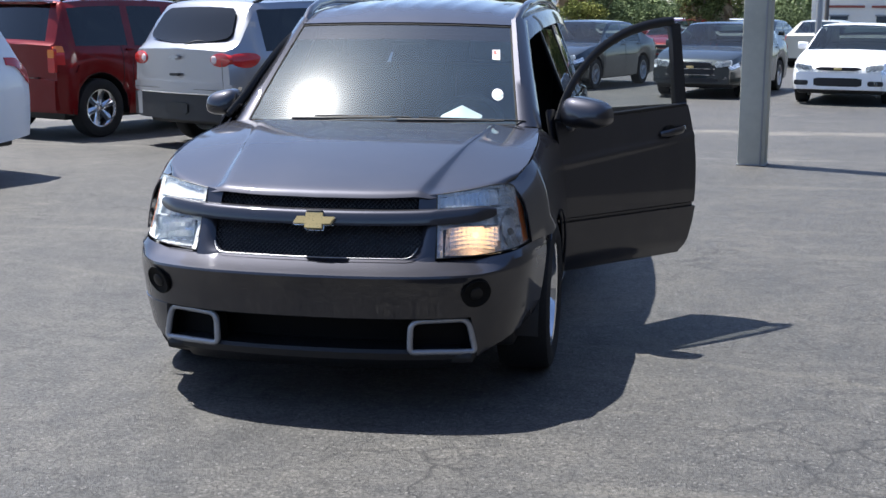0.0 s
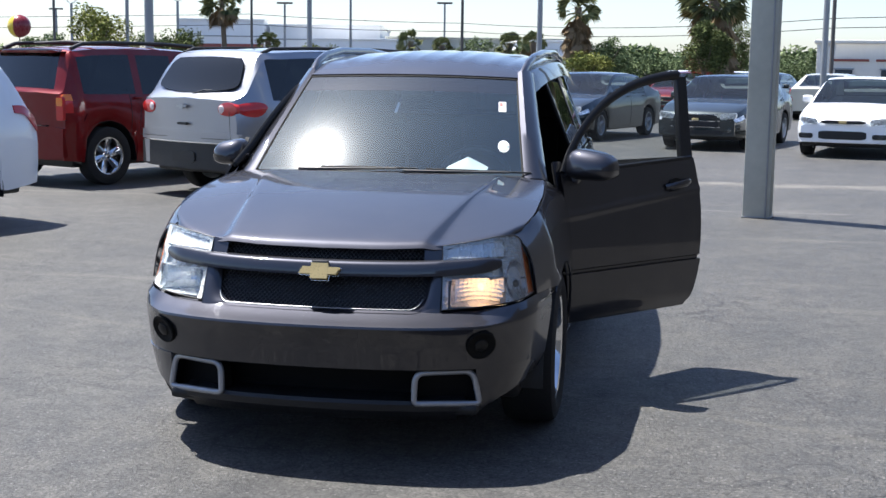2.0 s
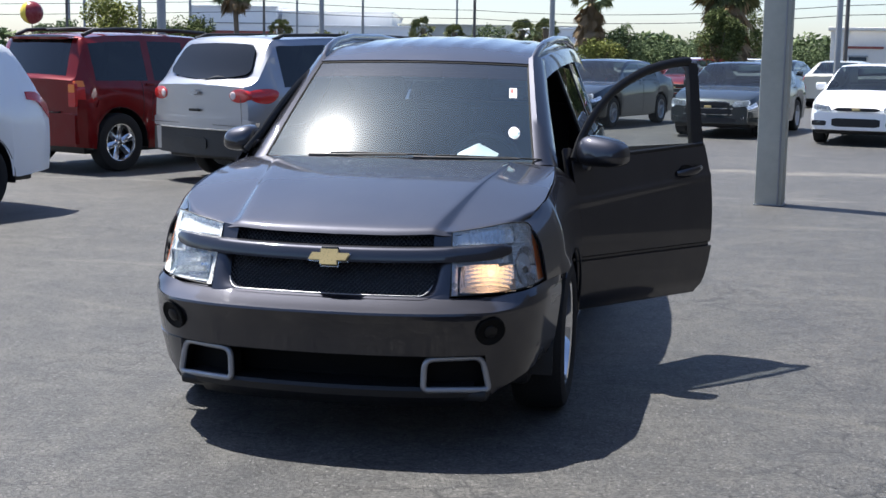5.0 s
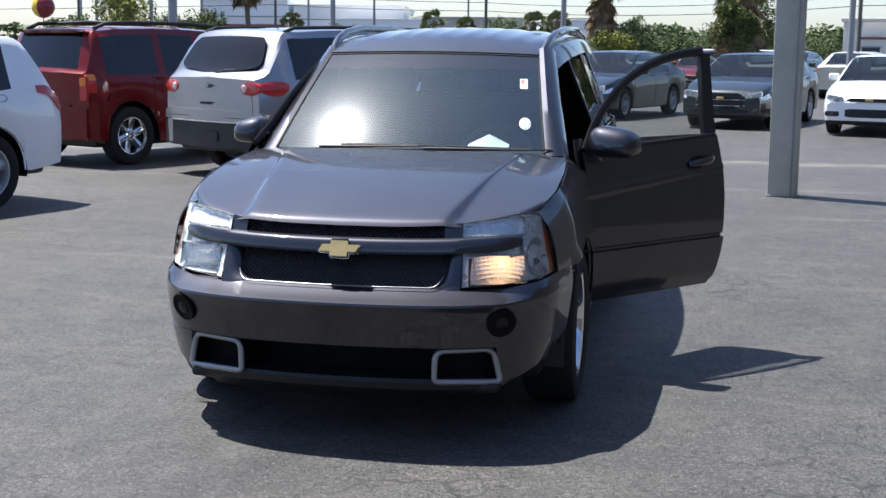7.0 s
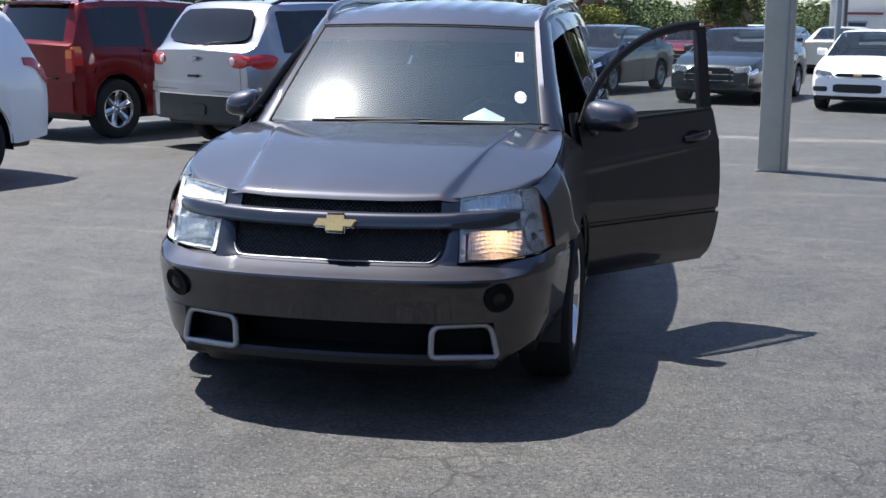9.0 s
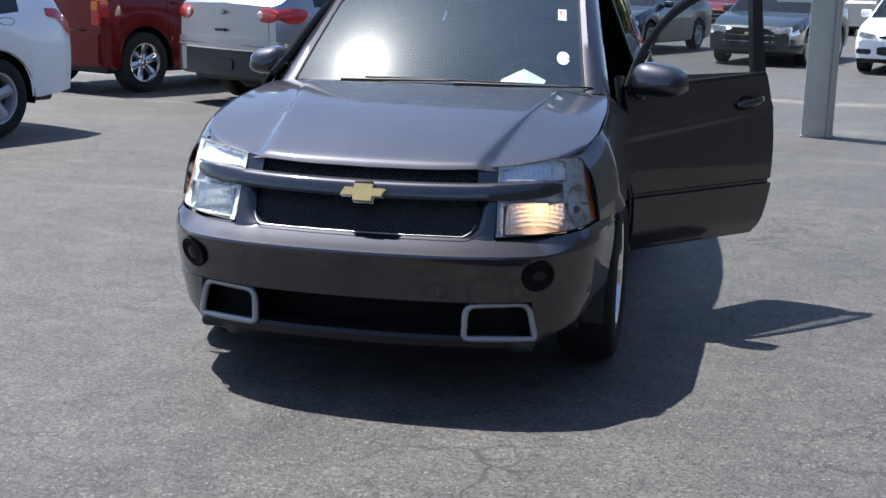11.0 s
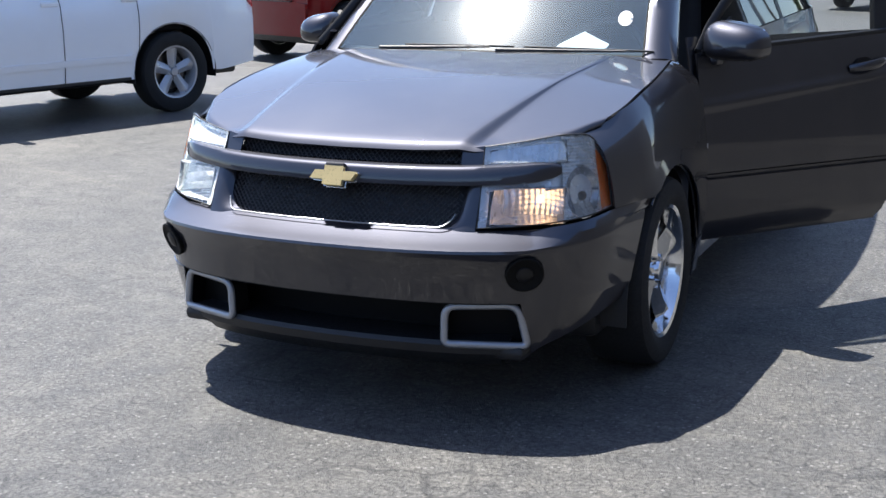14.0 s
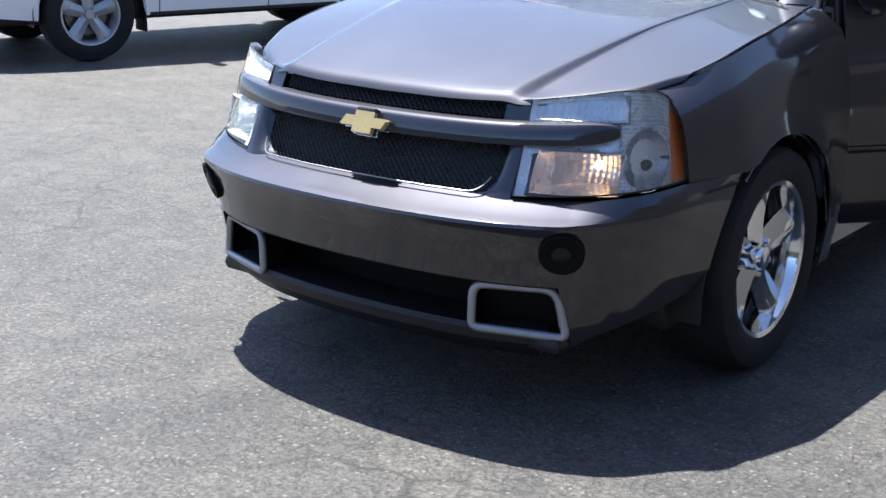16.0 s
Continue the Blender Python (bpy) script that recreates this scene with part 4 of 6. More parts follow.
def mirror(parent, m, s):
    def shell(a, k):
        r = (0.02, 0.35, 0.6, 0.8, 0.92, 0.985, 1.0)[k]
        y = (-0.080, -0.077, -0.068, -0.052, -0.034, -0.010, 0.05)[k]
        c, n = math.cos(a), math.sin(a)
        c = math.copysign(abs(c) ** (1 - 0.38 * r), c)
        n = math.copysign(abs(n) ** (1 - 0.30 * r), n)
        high = (0.088 - 0.018 * c) if n > 0 else 0.050
        return (s * (0.105 + 0.122 * r * c), y, 0.020 + high * r * n)
    pod = part("door_mirror", mesh_of("pod", *grid(shell, steps(0, 2 * math.pi, 28), range(7), False, 0.004), sharp=70), PAINT, parent, "painted door mirror", at=m)
    part("mirror_arm", box((0.12, 0.06, 0.045), 0.015), PAINT, pod, at=pose(s * -0.01, 0.01, -0.03))
    part("mirror_glass", box((0.20, 0.006, 0.105), 0.003), CHROME, pod, at=pose(s * 0.105, 0.044, 0.035))
    return pod


DOOR_ANGLE = 39.5


def front_door(car, s):
    """Built along +y from the hinge, its outer side towards s; the one at +x is swung open."""
    def out(z):
        return curve_at([(0.33, -0.045), (0.42, -0.010), (0.60, 0.0), (0.75, 0.002), (0.90, -0.008), (1.02, -0.028), (1.10, -0.045 if s > 0 else -0.075), (1.16, -0.062 if s > 0 else -0.120), (1.57, -0.145 if s > 0 else -0.300)], z)

    def rear(z):
        return curve_at([(0.33, 0.955), (0.42, 0.985), (0.60, 1.025), (0.78, 1.03), (0.95, 1.025), (1.17, 1.005)], z)

    def front(z):
        return curve_at([(0.33, 0.03), (0.45, 0.0), (0.8, 0.0), (1.16, 0.0)], z)

    def belt(u):
        return 1.082 + 0.046 * u

    def at(x, y, z):
        return (s * x, y, z)
    zs = [0.335, 0.35, 0.38, 0.42, 0.50, 0.575, 0.588, 0.592, 0.600, 0.604, 0.612, 0.68, 0.76, 0.82] + steps(0.84, 1.02, 16) + [1.06, 1.10, 1.14, 1.155]

    def skin(u, z):
        if z > 1.02:
            z = 1.02 + (z - 1.02) / 0.135 * (belt(u) - 1.02)
        groove = -0.012 if 0.590 < z < 0.606 else 0.0
        lower = 0.010 if z < 0.59 else 0.007 * math.exp(-((z - 0.875 - 0.09 * u) / 0.018) ** 2)
        return at(out(z) + groove + lower * (1 if z > 0.36 else 0), front(z) + (rear(z) - front(z)) * u, z)
    swung = pose(0.875, 1.50, 0, 0, 0, -DOOR_ANGLE) if s > 0 else pose(-0.895, 1.51, 0)
    door = part("front_door", mesh_of("door", *grid(skin, steps(0, 1, 16), zs, False, 0.010), sharp=28), PAINT, car, "open painted front door" if s > 0 else "", at=swung)
    sheet("door_lining", lambda u, z: at(out(z) - 0.075, 0.03 + (rear(z) - 0.06) * u, z), steps(0, 1, 8), (0.37, 0.5, 0.7, 0.9, 1.03, 1.13), CABIN, door, "dark inner lining", 0.02)
    rim = [at(out(z) - 0.035, rear(z) - 0.004, z) for z in (0.35, 0.5, 0.7, 0.9, 1.03, 1.14)]
    part("door_edge", tube(rim, 0.03, 6, False, (1.0, 0.3)), PAINT, door)
    part("door_edge", tube([(p[0], front(p[2]) + 0.01, p[2]) for p in rim], 0.03, 6, False, (1.0, 0.3)), PAINT, door)
    part("door_edge", tube([at(out(0.36) - 0.035, y, 0.345) for y in steps(0.05, 0.94, 6)], 0.03, 6, False, (1, 0.4)), PAINT, door)

    def arc(u):
        y = 0.02 + 1.02 * u
        z = curve_at([(0, 1.085), (0.08, 1.195), (0.2, 1.315), (0.35, 1.418), (0.55, 1.502), (0.75, 1.547), (0.9, 1.564), (1, 1.566)], u)
        return y, z
    top = [at(out(z) - 0.012, y, z) for y, z in (arc(u) for u in steps(0, 0.94, 14))]
    part("window_frame", tube(top, [0.022] * 15, 6, False, (0.75, 1.15)), BLACK, door, "black window frame")
    sheet("frame_post", lambda u, v: at(out(1.12 + 0.44 * v) - 0.004, (0.915 + 0.05 * v) + (0.090 - 0.020 * v) * u, 1.12 + 0.435 * v), (0, 0.5, 1), steps(0, 1, 5), BLACK, door, "", 0.03)
    part("belt_moulding", tube([at(out(belt(y)) - 0.004, y, belt(y) + 0.002) for y in steps(0.02, 0.99, 8)], 0.012, 6), BLACK, door)
    sheet("mirror_sail", lambda u, v: at(out(1.10) - 0.02 * v, 0.03 + 0.15 * u, 1.085 + 0.13 * u * v), steps(0, 1, 3), steps(0, 1, 3), BLACK, door, "", 0.02)

    def pane(u, v):
        y = 0.06 + 0.88 * u
        z1 = arc((y - 0.02) / 1.02)[1] - 0.012
        z = belt(u) + (z1 - belt(u)) * v
        return at(out(z) - 0.018, y, z)
    sheet("door_glass", pane, steps(0, 1, 10), steps(0, 1, 5), GLASS_CLEAR if s > 0 else GLASS_DARK, door, "clear door glass" if s > 0 else "", 0.0, hub=(-s, 0.5, 1.2))
    # handle in its dished recess
    h = part("door_handle", tube([at(out(0.99) + d, y, 0.985 + 0.006 * i) for i, (y, d) in enumerate(((0.755, 0.004), (0.78, 0.03), (0.83, 0.038), (0.88, 0.036), (0.915, 0.026), (0.935, 0.004)))], [0.012, 0.016, 0.017, 0.017, 0.016, 0.012], 8, False, (0.7, 1.15)), PAINT, door, "painted pull handle")
    part("handle_recess", lathe([(0.0, -0.002), (0.030, 0.002), (0.038, 0.003)], 20), BLACK, h, at=pose(s * out(0.99), 0.83, 0.998, 0, 0, 0 if s > 0 else 180) @ Matrix.Diagonal((1, 1.3, 0.8, 1)))
    part("sill_badge", box((0.004, 0.012, 0.02), 0.001), SATIN, door, at=pose(s * (out(0.73) + 0.002), 0.03, 0.725))
    if s > 0:
        mirror(door, pose(-0.06, 0.075, 1.085, 0, 0, 25) @ Matrix.Scale(1.02, 4), 1)
    return door


LIT = material("lit_orange_bulb", (0.9, 0.5, 0.25), 0.3)
LIT.node_tree.nodes["Principled BSDF"].inputs["Emission Color"].default_value = (1.0, 0.58, 0.30, 1)
LIT.node_tree.nodes["Principled BSDF"].inputs["Emission Strength"].default_value = 1.3
DIM = material("clear_bulb", (0.75, 0.74, 0.72), 0.2, 0.4)


# ---- ground ----
ground_mesh = mesh_of("ground", [(-900, -900, 0), (900, -900, 0), (900, 900, 0), (-900, 900, 0)], [(0, 1, 2, 3)])
tagged(part("ground", ground_mesh, ASPHALT), "grey weathered asphalt lot with fine cracks", "asphalt", kind="structure")

build_suv()


# ---- parked cars ----
def placed(heading, local, at):
    """The pose of a car, nose towards heading, whose local point (x, y) stands at the place at."""
    h = Vector((heading[0], heading[1], 0)).normalized()
    m = pose(0, 0, 0, 0, 0, math.degrees(math.atan2(h.x, -h.y)))
    p = m @ Vector((local[0], local[1], 0))
    return Matrix.Translation((at[0] - p.x, at[1] - p.y, 0)) @ m


class Shell:
    """A parked car's lofted shape: rows of the top line and belt line from the nose (y = 0) to the tail."""

    def __init__(self, length, width, top, belt, axles, radius, sill=0.27, cowl=(1.1, 1.8), back=(3.5, 4.4), panes=(), lean=0.30, rocker=0.03, bows=(0.16, 0.10), tuck=0.09):
        self.length, self.width, self.top, self.belt = length, width, top, belt
        self.axles, self.radius, self.sill, self.cowl, self.back, self.panes, self.lean, self.rocker, self.bows, self.tuck = axles, radius, sill, cowl, back, panes, lean, rocker, bows, tuck

    def half(self, y):
        w = self.width / 2
        a = max(0, 1 - y / 0.55)
        b = max(0, 1 - (self.length - y) / 0.45)
        return w * (1 - 0.16 * a ** 2.2 - self.tuck * b ** 2.4)

    def bend(self, x, y):
        """Nose and tail are bowed in plan."""
        a, b = max(0, 1 - y / 0.7), max(0, 1 - (self.length - y) / 0.7)
        return y + self.bows[0] * x * x * a - self.bows[1] * x * x * b

    def under(self, y):
        z = self.sill + 0.04 * max(0, 1 - y / 0.5) + 0.06 * max(0, 1 - (self.length - y) / 0.6)
        for c in self.axles:
            k = (self.radius * 1.22) ** 2 - (y - c) ** 2
            if k > 0:
                z = max(z, self.radius * 0.98 + math.sqrt(k))
        return z

    def ring(self, y):
        w, t = self.half(y), curve_at(self.top, y)
        b = min(curve_at(self.belt, y), t)
        z0 = self.under(y)
        g = max(0, t - b)
        s = self.lean
        return [(w - self.rocker, z0), (w - 0.004, z0 + 0.3 * (b - z0)), (w, z0 + 0.6 * (b - z0)), (w - 0.018, b - 0.09 * min(1, (b - z0) * 2)), (w - 0.055, b),
                (w - 0.065 - s * g * 0.86, b + g * 0.84), (w - 0.10 - s * g, b + g * 0.965), ((w - 0.10 - s * g) * 0.84, t + 0.002), ((w - 0.10 - s * g) * 0.5, t + 0.013), (0, t + 0.02)]

    def at(self, side, y, k, out=0.0):
        """A point of the skin: k counts the ring's points."""
        r = self.ring(y)
        i = min(8, int(k))
        f = k - i
        x, z = r[i][0] * (1 - f) + r[i + 1][0] * f, r[i][1] * (1 - f) + r[i + 1][1] * f
        return Vector((side * (x + out), self.bend(x, y), z))

    def build(self, car, paint, glass):
        ys = {0.0, 0.04, 0.1, 0.18, 0.28, 0.4, self.length, self.length - 0.03, self.length - 0.08, self.length - 0.18, self.length - 0.32}
        ys |= {y for y, _ in self.top} | {y for y, _ in self.belt} | set(self.cowl) | set(self.back) | {y for p in self.panes for y in p}
        for c in self.axles:
            ys |= {c + self.radius * 1.22 * math.cos(a) for a in steps(0, math.pi, 14)} | {c - self.radius * 1.24, c + self.radius * 1.24}
        y = 0.0
        while y < self.length:
            ys.add(round(y, 3))
            y += 0.25
        ys = sorted(v for v in ys if 0 <= v <= self.length)
        clean = [ys[0]]
        for v in ys[1:]:
            if v - clean[-1] > 0.012:
                clean.append(v)
        ys = clean
        verts = []
        for y in ys:
            half = self.ring(y)
            verts += [(-x, self.bend(x, y), z) for x, z in half] + [(x, self.bend(x, y), z) for x, z in reversed(half[:-1])]
        n = 19
        sets = {"body": [], "windscreen": [], "rear_window": []}
        side = {}
        for i in range(len(ys) - 1):
            m = (ys[i] + ys[i + 1]) / 2
            for j in range(n - 1):
                f = (i * n + j, (i + 1) * n + j, (i + 1) * n + j + 1, i * n + j + 1)
                k = min(j, n - 2 - j)
                key = "body"
                if k in (6, 7, 8) and self.cowl[0] < m < self.cowl[1]:
                    key = "windscreen"
                elif k in (7, 8) and self.back[0] < m < self.back[1]:
                    key = "rear_window"
                elif k == 4:
                    for q, (a, b) in enumerate(self.panes):
                        if a < m < b:
                            side.setdefault((q, j), []).append(f)
                            key = ""
                if key:
                    sets[key].append(f)
        for y in (0.0, self.length):
            b = len(verts)
            for x, z in self.ring(y):
                verts += [(x * c / 5, self.bend(x * c / 5, y), z) for c in range(-5, 6)]
            sets["body"] += [(b + k * 11 + c, b + k * 11 + c + 1, b + k * 11 + c + 12, b + k * 11 + c + 11) for k in range(9) for c in range(10)]

        def cut(name, faces, mat, label=""):
            used = sorted({v for f in faces for v in f})
            at = {v: i for i, v in enumerate(used)}
            return part(name, outward(mesh_of(name, [verts[v] for v in used], [tuple(at[v] for v in f) for f in faces], 32), (0, 2.4, 0.5)), mat, car, label)
        body = cut("body", sets["body"], paint)
        cut("windscreen", sets["windscreen"], GLASS_PARKED)
        cut("rear_window", sets["rear_window"], glass)
        for f in side.values():
            cut("side_window", f, glass)
        floor = part("underbody", box((self.width * 0.84, self.length * 0.9, 0.16), 0.03), BLACK, car, at=pose(0, self.length * 0.5, self.sill + 0.04))
        part("cabin_lining", box((self.width * 0.80, self.back[1] - self.cowl[0] - 0.3, 0.30), 0.05), CABIN, car, at=pose(0, (self.back[1] + self.cowl[0]) / 2, curve_at(self.belt, 2.5) - 0.22))
        for s in (-1, 1):
            for c in self.axles:
                def liner(a, k, s=s, c=c):
                    r = self.radius * 1.24
                    return (s * (self.half(c) - 0.02 - 0.28 * k), c + r * math.cos(a), self.radius * 0.98 + r * math.sin(a))
                sheet("wheel_arch_liner", liner, steps(-0.15, math.pi + 0.15, 14), (0, 1), BLACK, car, "", 0.004)
        return body

    def patch(self, car, name, side, y0, y1, k0, k1, mat, label="", out=0.006, n=6, thick=0.012, nib=0.0):
        def fn(u, v):
            return self.at(side, y0 + (y1 - y0) * u, k0 + nib * (1 - u) + (k1 - k0 - nib * (1 - u)) * v, out)
        verts, faces = grid(fn, steps(0, 1, n), steps(0, 1, n), False, 0.0)
        back = [Vector((v.x - side * thick, v.y, v.z)) for v in verts]
        k, m = len(verts), n + 1
        rim = [i * m for i in range(m)] + [n * m + j for j in range(1, m)] + [i * m + n for i in range(n - 1, -1, -1)] + list(range(n - 1, 0, -1))
        faces = faces + [(rim[i], rim[(i + 1) % len(rim)], rim[(i + 1) % len(rim)] + k, rim[i] + k) for i in range(len(rim))]
        return part(name, mesh_of(name, verts + back, faces), mat, car, label)

    def oval(self, car, name, side, yc, kc, ry, rk, mat, label="", out=0.03):
        """A domed oval lamp lying on the flank."""
        verts, faces = [self.at(side, yc, kc, out)], []
        for i, r in enumerate((0.4, 0.75, 0.93, 1.0)):
            verts += [self.at(side, yc + ry * r * math.cos(a), kc + rk * r * math.sin(a), out * (1 - r ** 3) - (0.02 if r == 1 else 0)) for a in steps(0, 2 * math.pi, 24)[:-1]]
            for j in range(24):
                a, b = 1 + i * 24 + j, 1 + i * 24 + (j + 1) % 24
                faces.append((0, a, b) if i == 0 else (a - 24, a, b, b - 24))
        return part(name, mesh_of(name, verts, faces), mat, car, label)

    def seam(self, car, side, y, k0=0.1, k1=4.0, name="door_seam"):
        pts = [self.at(side, y, k, 0.0015) for k in steps(k0, k1, 8)]
        return part(name, tube(pts, 0.0042, 4), BLACK, car)

    def wheels(self, car, rim, spokes, metal, twin=False, broad=1.0):
        for s in (-1, 1):
            for c in self.axles:
                wheel(car, pose(s * (self.width / 2 - 0.125), c, self.radius, 0, 0, 0 if s > 0 else 180), self.radius, rim, 0.225, spokes, metal, twin=twin, broad=broad)


GLASS_TAIL = material("dark_tail_glass", (0.012, 0.014, 0.017), 0.05, 0.0, 0.0, Specular_IOR_Level=0.4)
GLASS_PARKED = glazing("parked_windscreen", (0.45, 0.60, 0.62), 0.010, 0.0, 1.55)


def mirror_pair(car, shell, y, paint):
    for s in (-1, 1):
        p = shell.at(s, y, 4.1)
        pod = part("door_mirror", box((0.20, 0.09, 0.14), 0.035, 3), paint, car, at=pose(p.x + s * 0.12, p.y, p.z + 0.04))
        part("mirror_arm", box((0.08, 0.05, 0.04), 0.01), BLACK, pod, at=pose(-s * 0.10, 0, -0.04))


def end_plate(car, name, x0, x1, z0, z1, y, mat, label="", depth=0.04, bow=0.0, skew=0.0, parent=None, corner=0.02):
    """A panel on a car's nose or tail: bowed across, with rounded corners."""
    def fn(u, v):
        e = 0.0
        x = x0 + (x1 - x0) * u
        pinch = corner * (max(0, abs(2 * u - 1) - 0.8) / 0.2) ** 2
        z = z0 + pinch + (z1 - z0 - 2 * pinch) * v + skew * u
        return (x, y + bow * x * x, z)
    verts, faces = grid(fn, steps(0, 1, 10), steps(0, 1, 4))
    back = [Vector((p[0], p[1] + depth, p[2])) for p in verts]
    k, m, nn = len(verts), 5, 10
    rim = [i * m for i in range(nn + 1)] + [nn * m + j for j in range(1, m)] + [i * m + 4 for i in range(nn - 1, -1, -1)] + [3, 2, 1]
    faces = faces + [tuple(reversed([q + k for q in f])) for f in faces] + [(rim[i], rim[(i + 1) % len(rim)], rim[(i + 1) % len(rim)] + k, rim[i] + k) for i in range(len(rim))]
    return part(name, mesh_of(name, list(verts) + back, faces), mat, parent or car, label)


def build_red():
    car = thing("sport_utility_car", "dark red SUV with black roof rack and chrome wheels", "car", placed((0.41, 0.912), (-0.92, 3.82), (-5.83, 16.30)), "cars parked in the lot")
    L = 4.54
    sh = Shell(L, 1.90, [(0, 0.80), (0.15, 0.95), (1.15, 1.13), (1.25, 1.15), (1.95, 1.68), (2.3, 1.74), (3.4, 1.76), (4.16, 1.72), (4.31, 1.66), (4.48, 1.22), (L, 1.17)],
               [(0, 0.78), (1.2, 1.08), (4.5, 1.17), (L, 1.15)], (0.95, 3.82), 0.375, 0.28, (1.2, 1.97), (4.25, 4.49), ((1.75, 2.50), (2.60, 3.20), (3.32, 4.22)), 0.26, tuck=0.11)
    sh.build(car, PAINT_RED, GLASS_DARK)
    sh.wheels(car, 0.235, 6, CHROME)
    for s in (-1, 1):
        lamp = sh.patch(car, "tail_lamp", s, L - 0.12, L - 0.005, 2.4, 3.97, RED_LENS, "tall red and amber tail lamp", 0.010)
        sh.patch(lamp, "amber_section", s, L - 0.12, L - 0.005, 3.10, 3.95, AMBER, "amber section", 0.016)
        end_plate(car, "tail_lamp_face", s * 0.765, s * 0.872, 0.84, 1.13, L + 0.034, RED_LENS, "", -0.04, -0.10)
        end_plate(car, "amber_lamp_face", s * 0.775, s * 0.866, 1.02, 1.12, L + 0.044, AMBER, "", -0.04, -0.10)
        for y in (1.62, 2.54, 3.44):
            sh.seam(car, s, y)
        for y in (2.42, 3.30):
            p = sh.at(s, y, 3.5, 0.02)
            part("door_handle", box((0.03, 0.16, 0.035), 0.012), PAINT_RED, car, at=Matrix.Translation(p))
        sh.patch(car, "side_cladding", s, 1.42, 3.36, 0.05, 0.95, PAINT_RED, "", 0.016, 8)
        rail = [(s * 0.66, y, 1.73 + h) for y, h in ((1.95, 0.0), (2.05, 0.06), (2.6, 0.085), (3.6, 0.085), (4.0, 0.065), (4.18, 0.0))]
        part("roof_rail", tube(rail, 0.026, 8), BLACK, car, "black roof rail")
    for y in (2.6, 3.7):
        part("roof_crossbar", tube([(-0.66, y, 1.80), (0, y, 1.825), (0.66, y, 1.80)], 0.02, 6), BLACK, car)
    end_plate(car, "rear_bumper", -0.87, 0.87, 0.36, 0.76, L + 0.06, PAINT_RED, "", -0.18, -0.12)
    for s in (-1, 1):
        sh.patch(car, "bumper_wrap", s, L - 0.30, L + 0.0, 0.0, 2.05, PAINT_RED, "", 0.028, 8, 0.04)
    end_plate(car, "bumper_step", -0.60, 0.60, 0.758, 0.772, L + 0.05, BLACK, "", -0.08, -0.12)
    end_plate(car, "plate_recess", -0.26, 0.26, 0.80, 0.96, L + 0.004, BLACK, "", -0.03, -0.10)
    end_plate(car, "tailgate_handle", -0.16, 0.16, 0.985, 1.03, L + 0.012, PAINT_RED, "", -0.03, -0.10)
    end_plate(car, "rear_spoiler", -0.66, 0.66, 1.675, 1.705, 4.36, PAINT_RED, "", -0.16, -0.05)
    mirror_pair(car, sh, 1.85, BLACK)


